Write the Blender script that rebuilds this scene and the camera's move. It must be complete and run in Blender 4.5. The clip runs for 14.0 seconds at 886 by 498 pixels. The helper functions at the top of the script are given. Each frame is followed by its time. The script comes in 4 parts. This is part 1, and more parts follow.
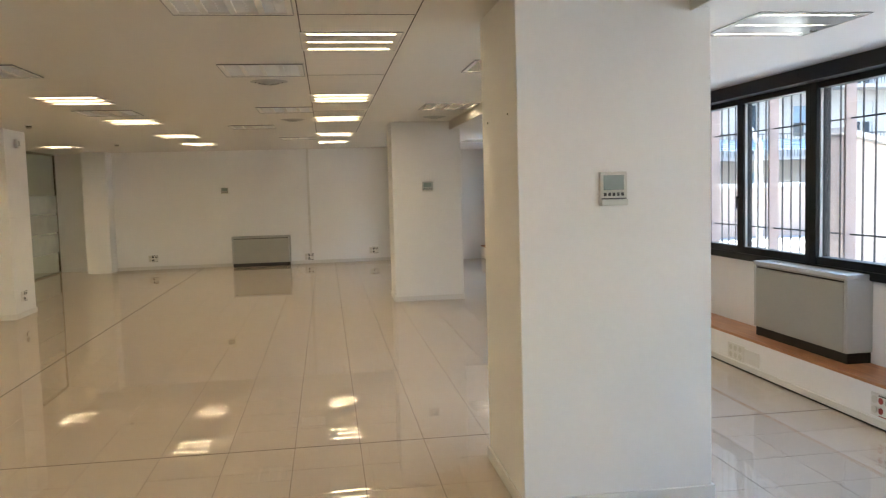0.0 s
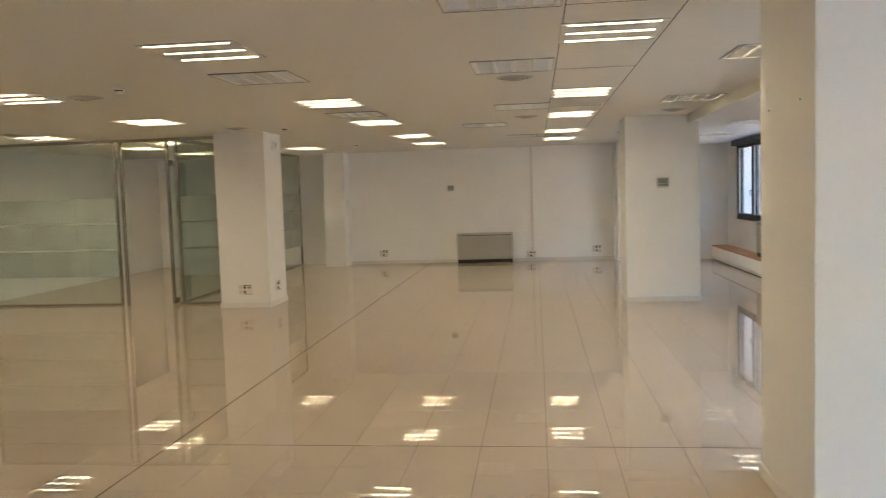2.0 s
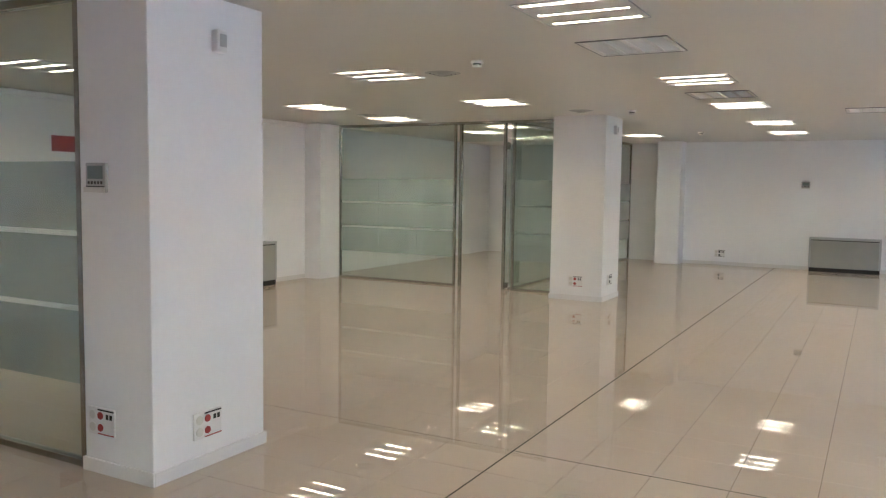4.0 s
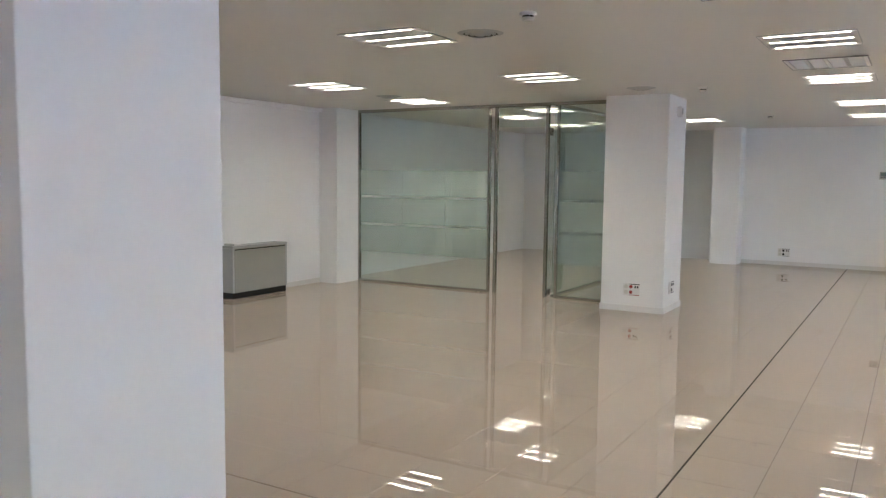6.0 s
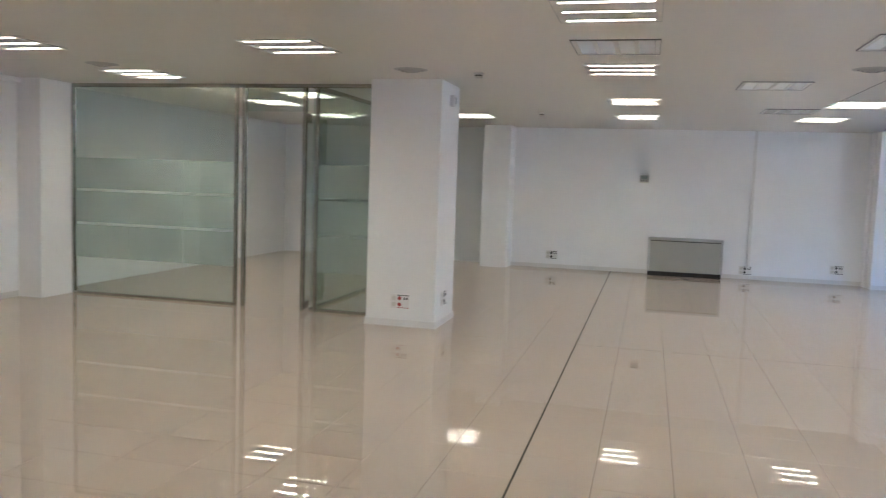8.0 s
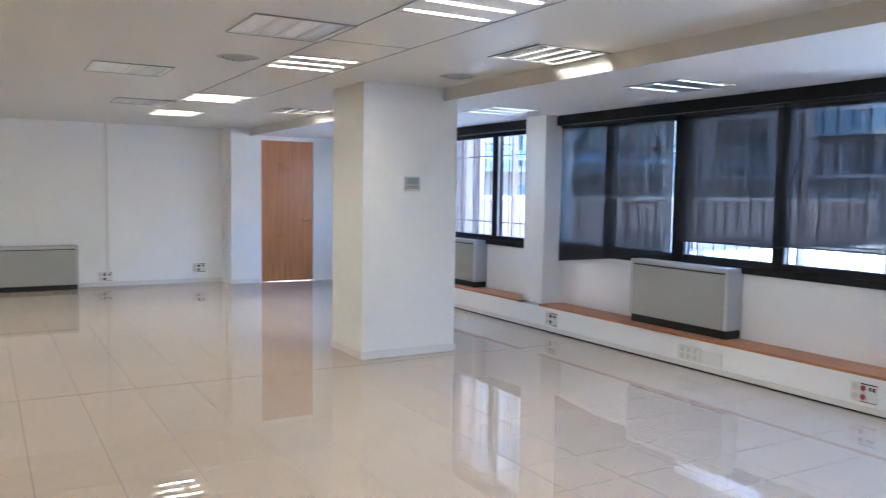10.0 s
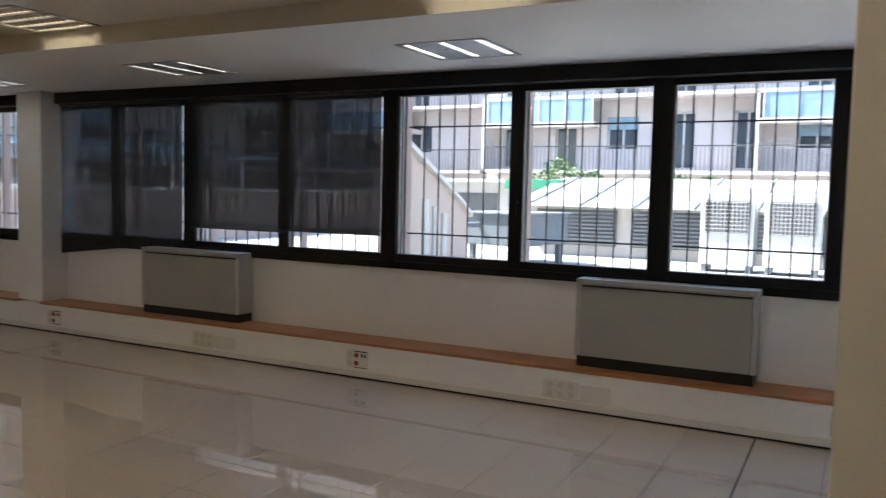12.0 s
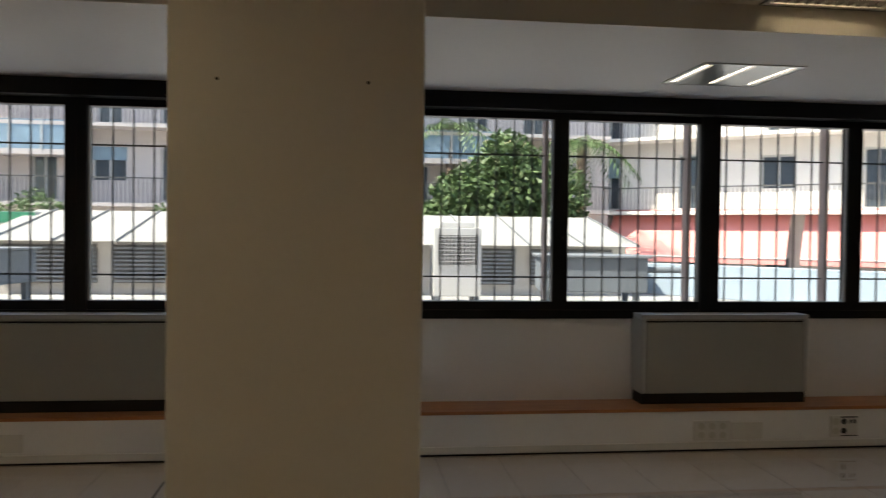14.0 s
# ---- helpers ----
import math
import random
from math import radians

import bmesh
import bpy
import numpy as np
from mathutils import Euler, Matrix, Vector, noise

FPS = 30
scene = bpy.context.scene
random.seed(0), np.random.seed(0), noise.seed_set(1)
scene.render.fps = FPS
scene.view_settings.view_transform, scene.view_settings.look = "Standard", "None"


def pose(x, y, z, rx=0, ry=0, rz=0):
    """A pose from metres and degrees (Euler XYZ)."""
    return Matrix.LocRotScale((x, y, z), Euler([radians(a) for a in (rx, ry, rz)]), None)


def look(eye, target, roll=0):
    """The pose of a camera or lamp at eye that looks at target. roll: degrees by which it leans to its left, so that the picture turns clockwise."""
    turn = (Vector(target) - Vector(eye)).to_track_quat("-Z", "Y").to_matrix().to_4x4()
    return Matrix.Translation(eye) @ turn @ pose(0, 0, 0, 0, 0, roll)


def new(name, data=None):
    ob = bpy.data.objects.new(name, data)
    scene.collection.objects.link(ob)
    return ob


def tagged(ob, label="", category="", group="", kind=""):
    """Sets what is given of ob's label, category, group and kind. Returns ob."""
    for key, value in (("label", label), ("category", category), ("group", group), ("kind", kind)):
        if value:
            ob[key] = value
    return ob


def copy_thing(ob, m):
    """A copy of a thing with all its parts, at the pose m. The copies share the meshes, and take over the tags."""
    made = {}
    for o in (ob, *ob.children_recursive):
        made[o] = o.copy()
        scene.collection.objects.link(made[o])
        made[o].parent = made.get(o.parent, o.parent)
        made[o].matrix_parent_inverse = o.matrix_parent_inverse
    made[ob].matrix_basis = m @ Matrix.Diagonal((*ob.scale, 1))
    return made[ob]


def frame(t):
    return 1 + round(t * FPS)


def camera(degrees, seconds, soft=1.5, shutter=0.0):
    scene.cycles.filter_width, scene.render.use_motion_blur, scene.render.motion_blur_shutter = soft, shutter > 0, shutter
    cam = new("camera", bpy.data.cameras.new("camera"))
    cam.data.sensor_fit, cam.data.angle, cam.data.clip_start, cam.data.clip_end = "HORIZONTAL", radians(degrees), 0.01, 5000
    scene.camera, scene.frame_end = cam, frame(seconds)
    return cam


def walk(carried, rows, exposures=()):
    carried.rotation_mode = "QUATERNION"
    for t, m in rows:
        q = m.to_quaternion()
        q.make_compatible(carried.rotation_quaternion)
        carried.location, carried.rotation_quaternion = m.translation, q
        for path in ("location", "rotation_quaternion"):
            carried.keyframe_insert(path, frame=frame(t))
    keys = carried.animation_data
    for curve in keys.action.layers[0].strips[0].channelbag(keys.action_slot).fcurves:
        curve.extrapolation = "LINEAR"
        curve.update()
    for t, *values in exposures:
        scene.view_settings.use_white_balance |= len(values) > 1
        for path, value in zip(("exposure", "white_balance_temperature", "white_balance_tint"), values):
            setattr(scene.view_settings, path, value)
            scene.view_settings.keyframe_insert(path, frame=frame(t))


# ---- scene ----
cam = camera(58.1, 14.0, soft=1.2, shutter=0.3)
PATH = [
    (0, (0.414, 0.477, 1.576), (0.699, 2.451, 1.423), -1.6),
    (0.5, (0.384, 0.515, 1.574), (0.598, 2.497, 1.423), -1.4),
    (1, (0.363, 0.53, 1.573), (0.501, 2.519, 1.424), -0.6),
    (1.5, (0.281, 0.534, 1.526), (0.241, 2.528, 1.385), -0.9),
    (2, (0.134, 0.585, 1.565), (-0.101, 2.566, 1.423), -1.8),
    (2.5, (-0.042, 0.649, 1.533), (-0.453, 2.602, 1.404), -2.3),
    (3, (-0.178, 0.757, 1.51), (-0.857, 2.632, 1.359), -1.3),
    (3.5, (-0.318, 1.008, 1.534), (-1.218, 2.787, 1.379), -0.6),
    (3.7, (-0.363, 1.085, 1.525), (-1.301, 2.845, 1.373), 0.3),
    (5.8, (-1.106, 2.339, 1.537), (-2.127, 4.049, 1.359), 0.7),
    (6, (-1.227, 2.506, 1.532), (-2.244, 4.219, 1.354), 0.6),
    (6.5, (-1.427, 2.898, 1.511), (-2.424, 4.623, 1.337), -0.1),
    (7, (-1.574, 3.279, 1.497), (-2.406, 5.089, 1.323), 0.3),
    (7.2, (-1.637, 3.371, 1.488), (-2.4, 5.211, 1.316), 0.7),
    (9.3, (-1.601, 4.754, 1.539), (-1.154, 6.697, 1.381), 2.4),
    (9.5, (-1.596, 4.86, 1.529), (-0.922, 6.737, 1.381), 2.1),
    (10, (-1.633, 5.018, 1.539), (-0.632, 6.743, 1.394), 0.8),
    (10.5, (-1.612, 5.056, 1.569), (-0.399, 6.638, 1.413), 1.0),
    (11, (-1.503, 5.016, 1.543), (-0.075, 6.407, 1.388), 0.9),
    (11.5, (-1.492, 4.983, 1.535), (0.143, 6.124, 1.383), 0.8),
    (12, (-1.462, 4.9, 1.486), (0.311, 5.814, 1.343), 1.3),
    (12.5, (-1.369, 4.774, 1.425), (0.499, 5.48, 1.302), 1.4),
    (13, (-1.287, 4.599, 1.456), (0.665, 5.03, 1.382), 0.9),
    (13.5, (-1.289, 4.475, 1.446), (0.71, 4.544, 1.406), 0.5),
    (14, (-1.32, 4.361, 1.43), (0.665, 4.12, 1.395), 0.7),
]
EXPOSURES = [(0, 3.95, 6500, 7), (3, 4.22, 5750, 8), (3.6, 4.3, 5250, 8.5), (6.5, 4.4, 4850, 10), (7.2, 4.25, 4850, 10), (9.5, 4.55, 4850, 9), (11, 3.65, 5300, 9.5), (12, 2.75, 6350, 10),
             (12.5, 2.75, 7000, 11), (13, 2.7, 7500, 10.5), (13.5, 2.5, 7500, 10), (14, 1.75, 7400, 10)]
walk(cam, [(t, look(eye, aim, roll)) for t, eye, aim, roll in PATH], EXPOSURES)

# ---- world and sun ----
SUN_EL, SUN_AZ = 56.0, 347.0      # degrees; azimuth counted from +y towards +x
world = bpy.data.worlds.new("sky_world")
world.use_nodes = True
scene.world = world
_wn = world.node_tree.nodes
_sky = _wn.new("ShaderNodeTexSky")
_sky.sky_type = 'NISHITA'
_sky.sun_disc = False
_sky.sun_elevation = radians(SUN_EL)
_sky.sun_rotation = radians(SUN_AZ)
_wn["Background"].inputs[1].default_value = 0.15
world.node_tree.links.new(_sky.outputs[0], _wn["Background"].inputs[0])
_sd = bpy.data.lights.new("sun", 'SUN')
_sd.energy, _sd.angle, _sd.color = 4.0, radians(0.5), (1.0, 0.95, 0.88)
_so = new("sun", _sd)
_dx, _dy = math.sin(radians(SUN_AZ)), math.cos(radians(SUN_AZ))
_so.matrix_world = look((20 * _dx, 20 * _dy, 20 * math.tan(radians(SUN_EL))), (0, 0, 0))

# ---- materials ----


def mat(name, color, rough=0.5, metal=0.0, noise_amt=0.06, noise_scale=3.0, fine=60.0, bump=0.0, bump_scale=200.0,
        spec=0.5, coat=0.0, rand=0.0, island=0.0, rough_var=0.1):
    m = bpy.data.materials.new(name)
    m.use_nodes = True
    nt = m.node_tree
    b = nt.nodes["Principled BSDF"]
    b.inputs["Roughness"].default_value = rough
    b.inputs["Metallic"].default_value = metal
    b.inputs["Specular IOR Level"].default_value = spec
    b.inputs["Coat Weight"].default_value = coat
    b.inputs["Coat Roughness"].default_value = 0.02
    tc = nt.nodes.new("ShaderNodeTexCoord")
    n1 = nt.nodes.new("ShaderNodeTexNoise")
    n1.inputs["Scale"].default_value = noise_scale
    n1.inputs["Detail"].default_value = 4
    n2 = nt.nodes.new("ShaderNodeTexNoise")
    n2.inputs["Scale"].default_value = fine
    n2.inputs["Detail"].default_value = 3
    geo = nt.nodes.new("ShaderNodeNewGeometry")
    for n in (n1, n2):
        nt.links.new(geo.outputs["Position"], n.inputs["Vector"])
    add = nt.nodes.new("ShaderNodeMath")
    add.operation = 'MULTIPLY_ADD'
    add.inputs[1].default_value = 0.4
    nt.links.new(n2.outputs["Fac"], add.inputs[0])
    nt.links.new(n1.outputs["Fac"], add.inputs[2])
    last = add
    if rand or island:
        extra = nt.nodes.new("ShaderNodeMath")
        extra.operation = 'MULTIPLY_ADD'
        extra.inputs[1].default_value = max(rand, island)
        if rand:
            oi = nt.nodes.new("ShaderNodeObjectInfo")
            nt.links.new(oi.outputs["Random"], extra.inputs[0])
        else:
            nt.links.new(geo.outputs["Random Per Island"], extra.inputs[0])
        nt.links.new(add.outputs[0], extra.inputs[2])
        last = extra
    mr = nt.nodes.new("ShaderNodeMapRange")
    mr.inputs["From Min"].default_value = 0.4
    mr.inputs["From Max"].default_value = 1.0 + max(rand, island)
    mr.inputs["To Min"].default_value = 1 - noise_amt
    mr.inputs["To Max"].default_value = 1 + noise_amt
    nt.links.new(last.outputs[0], mr.inputs["Value"])
    hsv = nt.nodes.new("ShaderNodeHueSaturation")
    hsv.inputs["Color"].default_value = (*color, 1)
    nt.links.new(mr.outputs[0], hsv.inputs["Value"])
    nt.links.new(hsv.outputs[0], b.inputs["Base Color"])
    rr = nt.nodes.new("ShaderNodeMapRange")
    rr.inputs["From Min"].default_value = 0.3
    rr.inputs["From Max"].default_value = 0.7
    rr.inputs["To Min"].default_value = max(0.02, rough * (1 - rough_var))
    rr.inputs["To Max"].default_value = min(1, rough * (1 + rough_var))
    nt.links.new(n1.outputs["Fac"], rr.inputs["Value"])
    nt.links.new(rr.outputs[0], b.inputs["Roughness"])
    if bump:
        n3 = nt.nodes.new("ShaderNodeTexNoise")
        n3.inputs["Scale"].default_value = bump_scale
        nt.links.new(geo.outputs["Position"], n3.inputs["Vector"])
        bp = nt.nodes.new("ShaderNodeBump")
        bp.inputs["Strength"].default_value = bump
        bp.inputs["Distance"].default_value = 0.002
        nt.links.new(n3.outputs["Fac"], bp.inputs["Height"])
        nt.links.new(bp.outputs[0], b.inputs["Normal"])
    return m


def wood_mat(name, c0, c1, scale, axis, rough=0.4):
    m = mat(name, c0, rough)
    nt = m.node_tree
    b = nt.nodes["Principled BSDF"]
    geo = nt.nodes.new("ShaderNodeNewGeometry")
    mp = nt.nodes.new("ShaderNodeMapping")
    mp.inputs["Scale"].default_value = [scale * (0.06 if i == axis else 1.0) for i in range(3)]
    nt.links.new(geo.outputs["Position"], mp.inputs["Vector"])
    n = nt.nodes.new("ShaderNodeTexNoise")
    n.inputs["Scale"].default_value = 1.0
    n.inputs["Detail"].default_value = 8
    n.inputs["Distortion"].default_value = 0.6
    nt.links.new(mp.outputs[0], n.inputs["Vector"])
    cr = nt.nodes.new("ShaderNodeValToRGB")
    cr.color_ramp.elements[0].position, cr.color_ramp.elements[0].color = 0.3, (*c0, 1)
    cr.color_ramp.elements[1].position, cr.color_ramp.elements[1].color = 0.72, (*c1, 1)
    nt.links.new(n.outputs["Fac"], cr.inputs[0])
    nt.links.new(cr.outputs[0], b.inputs["Base Color"])
    return m


def glass_mat(name, tint, gloss=0.03):
    """Thin pane: clear to light, with a mirror-like share that grows at grazing angles."""
    m = bpy.data.materials.new(name)
    m.use_nodes = True
    nt = m.node_tree
    nt.nodes.remove(nt.nodes["Principled BSDF"])
    tr = nt.nodes.new("ShaderNodeBsdfTransparent")
    tr.inputs[0].default_value = (*tint, 1)
    gl = nt.nodes.new("ShaderNodeBsdfGlossy")
    gl.inputs["Roughness"].default_value = 0.01
    lw = nt.nodes.new("ShaderNodeLayerWeight")
    lw.inputs[0].default_value = 0.5
    pw = nt.nodes.new("ShaderNodeMath")
    pw.operation = 'POWER'
    pw.inputs[1].default_value = 5.0
    nt.links.new(lw.outputs["Facing"], pw.inputs[0])
    fr = nt.nodes.new("ShaderNodeMath")
    fr.operation = 'MULTIPLY_ADD'
    fr.inputs[1].default_value = 0.9
    fr.inputs[2].default_value = gloss
    nt.links.new(pw.outputs[0], fr.inputs[0])
    mx = nt.nodes.new("ShaderNodeMixShader")
    nt.links.new(fr.outputs[0], mx.inputs[0])
    nt.links.new(tr.outputs[0], mx.inputs[1])
    nt.links.new(gl.outputs[0], mx.inputs[2])
    nt.links.new(mx.outputs[0], nt.nodes["Material Output"].inputs[0])
    return m


def veil_mat(name, color, see, rough=0.6):
    """A film or woven screen that lets a share of the light straight through."""
    m = bpy.data.materials.new(name)
    m.use_nodes = True
    nt = m.node_tree
    b = nt.nodes["Principled BSDF"]
    b.inputs["Base Color"].default_value = (*color, 1)
    b.inputs["Roughness"].default_value = rough
    tr = nt.nodes.new("ShaderNodeBsdfTransparent")
    geo = nt.nodes.new("ShaderNodeNewGeometry")
    n = nt.nodes.new("ShaderNodeTexNoise")
    n.inputs["Scale"].default_value = 2.5
    nt.links.new(geo.outputs["Position"], n.inputs["Vector"])
    mr = nt.nodes.new("ShaderNodeMapRange")
    mr.inputs["To Min"].default_value = see * 0.8
    mr.inputs["To Max"].default_value = see * 1.2
    nt.links.new(n.outputs["Fac"], mr.inputs["Value"])
    mx = nt.nodes.new("ShaderNodeMixShader")
    nt.links.new(mr.outputs[0], mx.inputs[0])
    nt.links.new(b.outputs[0], mx.inputs[1])
    nt.links.new(tr.outputs[0], mx.inputs[2])
    nt.links.new(mx.outputs[0], nt.nodes["Material Output"].inputs[0])
    return m


def polished(m, low=0.03, rise=0.88, rough=0.008):
    """Lays a clear polish over a material: a gloss that grows towards grazing angles."""
    nt = m.node_tree
    b = nt.nodes["Principled BSDF"]
    gl = nt.nodes.new("ShaderNodeBsdfGlossy")
    geo = nt.nodes.new("ShaderNodeNewGeometry")
    n = nt.nodes.new("ShaderNodeTexNoise")
    n.inputs["Scale"].default_value = 1.7
    n.inputs["Detail"].default_value = 5
    nt.links.new(geo.outputs["Position"], n.inputs["Vector"])
    mr = nt.nodes.new("ShaderNodeMapRange")
    mr.inputs["From Min"].default_value = 0.3
    mr.inputs["From Max"].default_value = 0.7
    mr.inputs["To Min"].default_value = rough * 0.6
    mr.inputs["To Max"].default_value = rough * 1.6
    nt.links.new(n.outputs["Fac"], mr.inputs["Value"])
    nt.links.new(mr.outputs[0], gl.inputs["Roughness"])
    lw = nt.nodes.new("ShaderNodeLayerWeight")
    lw.inputs[0].default_value = 0.5
    pw = nt.nodes.new("ShaderNodeMath")
    pw.operation = 'POWER'
    pw.inputs[1].default_value = 4.8
    nt.links.new(lw.outputs["Facing"], pw.inputs[0])
    ad = nt.nodes.new("ShaderNodeMath")
    ad.operation = 'MULTIPLY_ADD'
    ad.inputs[1].default_value = rise
    ad.inputs[2].default_value = low
    nt.links.new(pw.outputs[0], ad.inputs[0])
    mx = nt.nodes.new("ShaderNodeMixShader")
    # fine polished specks: their share of the surface is the gloss
    wn = nt.nodes.new("ShaderNodeTexWhiteNoise")
    nt.links.new(geo.outputs["Position"], wn.inputs["Vector"])
    lt = nt.nodes.new("ShaderNodeMath")
    lt.operation = 'LESS_THAN'
    nt.links.new(wn.outputs["Value"], lt.inputs[0])
    nt.links.new(ad.outputs[0], lt.inputs[1])
    nt.links.new(lt.outputs[0], mx.inputs[0])
    nt.links.new(b.outputs[0], mx.inputs[1])
    nt.links.new(gl.outputs[0], mx.inputs[2])
    nt.links.new(mx.outputs[0], nt.nodes["Material Output"].inputs[0])
    return m


def glow_mat(name, color, strength):
    m = bpy.data.materials.new(name)
    m.use_nodes = True
    b = m.node_tree.nodes["Principled BSDF"]
    b.inputs["Base Color"].default_value = (0.9, 0.9, 0.9, 1)
    b.inputs["Emission Color"].default_value = (*color, 1)
    b.inputs["Emission Strength"].default_value = strength
    return m


M_WALL = mat("white_wall_paint", (0.87, 0.87, 0.865), 0.55, noise_amt=0.03, noise_scale=1.2, fine=25, bump=0.12, bump_scale=160)
M_COL = mat("white_column_paint", (0.82, 0.82, 0.80), 0.5, noise_amt=0.03, noise_scale=1.6, fine=30, bump=0.12, bump_scale=170)
M_CEIL = mat("ceiling_lacquer", (0.67, 0.645, 0.59), 0.36, noise_amt=0.03, noise_scale=0.8, fine=12, bump=0.03, bump_scale=60, rough_var=0.06)
M_SOFFIT = mat("soffit_paint", (0.77, 0.77, 0.78), 0.6, noise_amt=0.03, noise_scale=0.9, fine=20, bump=0.1, bump_scale=140)
M_TILE = polished(mat("polished_beige_tile", (0.54, 0.46, 0.37), 0.5, noise_amt=0.05, noise_scale=1.1, fine=40, rand=0.35, spec=0.0))
M_TILES = polished(mat("polished_beige_tiles", (0.54, 0.46, 0.37), 0.5, noise_amt=0.05, noise_scale=1.1, fine=40, island=0.35, spec=0.0))
M_GROUT = mat("grey_beige_grout", (0.16, 0.13, 0.105), 0.9, noise_amt=0.2)
M_JOINT = mat("dark_joint_filler", (0.06, 0.05, 0.042), 0.85, noise_amt=0.25)
M_BLADE = mat("mirror_louvre_aluminium", (0.72, 0.72, 0.71), 0.16, metal=1.0, noise_amt=0.03)
M_LEDGE = wood_mat("orange_wood_board", (0.33, 0.125, 0.045), (0.50, 0.22, 0.09), 40, 1, 0.35)
M_DOOR = wood_mat("wood_door_veneer", (0.37, 0.145, 0.042), (0.53, 0.235, 0.08), 22, 2, 0.3)
M_BLACK = mat("black_anodised_frame", (0.007, 0.007, 0.009), 0.42, noise_amt=0.15, fine=90, spec=0.25)
M_BAR = mat("grey_iron_bar", (0.055, 0.05, 0.05), 0.55, metal=0.3, noise_amt=0.25, fine=80)
M_FIN = mat("pinkish_painted_fin", (0.40, 0.29, 0.25), 0.6, noise_amt=0.12)
M_FC = mat("grey_beige_sheet_metal", (0.37, 0.37, 0.33), 0.42, noise_amt=0.04, noise_scale=4, bump=0.05, bump_scale=300)
M_FCTOP = mat("light_grey_plastic", (0.48, 0.49, 0.48), 0.4, noise_amt=0.05)
# black of plinths and small parts; also paints the shade in narrow recesses
M_DARK = mat("black_plinth_and_recess_shade", (0.012, 0.012, 0.012), 0.5, noise_amt=0.2)
M_CHROME = mat("satin_steel", (0.42, 0.41, 0.38), 0.25, metal=1.0, noise_amt=0.05)
M_PLASTIC = mat("white_plastic", (0.74, 0.73, 0.70), 0.35, noise_amt=0.03)
M_CREAM = mat("cream_plastic", (0.62, 0.61, 0.55), 0.4, noise_amt=0.04)
M_RED = mat("red_socket_plastic", (0.30, 0.025, 0.02), 0.35, noise_amt=0.08)
M_LCD = mat("grey_lcd", (0.22, 0.26, 0.25), 0.2, noise_amt=0.08)
M_GREYK = mat("grey_thermostat_plastic", (0.42, 0.42, 0.40), 0.4, noise_amt=0.05)
M_REFL = mat("reflector_metal", (0.27, 0.27, 0.265), 0.3, metal=1.0, noise_amt=0.03, fine=70)
M_TUBE = glow_mat("fluorescent_tube_glow", (1.0, 0.78, 0.49), 4.2)
M_TUBE_B = glow_mat("bare_tube_glow", (1.0, 0.82, 0.56), 5.0)
M_TUBE_OFF = mat("unlit_white_tube", (0.88, 0.88, 0.87), 0.3, noise_amt=0.03)
M_TUBE_W = glow_mat("cool_tube_glow", (1.0, 0.94, 0.86), 1.3)
M_GLASS = glass_mat("window_glass", (0.93, 0.96, 0.96))
M_PGLASS = glass_mat("green_partition_glass", (0.88, 0.92, 0.90))
M_FILM = veil_mat("frosted_film", (0.66, 0.70, 0.67), 0.5, 0.35)
M_SHADE = veil_mat("dark_screen_fabric", (0.006, 0.007, 0.012), 0.075, 0.7)

# ---- builders ----


def bm_obj(name, bm, material, parent=None, label="", smooth=False):
    me = bpy.data.meshes.new(name)
    bm.to_mesh(me)
    bm.free()
    for m in (material if isinstance(material, (list, tuple)) else [material]):
        me.materials.append(m)
    if smooth:
        for p in me.polygons:
            p.use_smooth = True
    ob = new(name, me)
    if parent is not None:
        ob.parent = parent
    if label:
        tagged(ob, label)
    return ob


def part(name, bm, material, parent, label="", smooth=False):
    return bm_obj(name, bm, material, parent, label, smooth)


def thing(name, m, label, category, group="", kind=""):
    ob = new(name)
    ob.empty_display_size = 0.1
    ob.matrix_world = m
    return tagged(ob, label, category, group, kind)


def add_box(bm, x0, x1, y0, y1, z0, z1, bevel=0.0, mi=0):
    """A box with its edges bevelled, added to bm."""
    tmp = bmesh.new()
    bmesh.ops.create_cube(tmp, size=1.0)
    for v in tmp.verts:
        v.co = Vector(((x0 + x1) / 2 + v.co.x * (x1 - x0), (y0 + y1) / 2 + v.co.y * (y1 - y0), (z0 + z1) / 2 + v.co.z * (z1 - z0)))
    if bevel:
        bmesh.ops.bevel(tmp, geom=tmp.edges[:], offset=bevel, segments=2, profile=0.5, affect='EDGES')
    for f in tmp.faces:
        f.material_index = mi
    add_bm(bm, tmp)
    return bm


def add_bm(bm, tmp):
    vm = {}
    for v in tmp.verts:
        vm[v] = bm.verts.new(v.co)
    for f in tmp.faces:
        try:
            nf = bm.faces.new([vm[v] for v in f.verts])
            nf.material_index = f.material_index
            nf.smooth = f.smooth
        except ValueError:
            pass
    tmp.free()


def box(x0, x1, y0, y1, z0, z1, bevel=0.0):
    return add_box(bmesh.new(), x0, x1, y0, y1, z0, z1, bevel)


def add_cyl(bm, p, q, r, seg=10, r2=None):
    """A capped round bar from p to q."""
    p, q = Vector(p), Vector(q)
    d = q - p
    tmp = bmesh.new()
    bmesh.ops.create_cone(tmp, cap_ends=True, segments=seg, radius1=r, radius2=r if r2 is None else r2, depth=d.length)
    rot = d.to_track_quat('Z', 'Y').to_matrix().to_4x4()
    bmesh.ops.transform(tmp, matrix=Matrix.Translation((p + q) / 2) @ rot, verts=tmp.verts)
    add_bm(bm, tmp)
    return bm


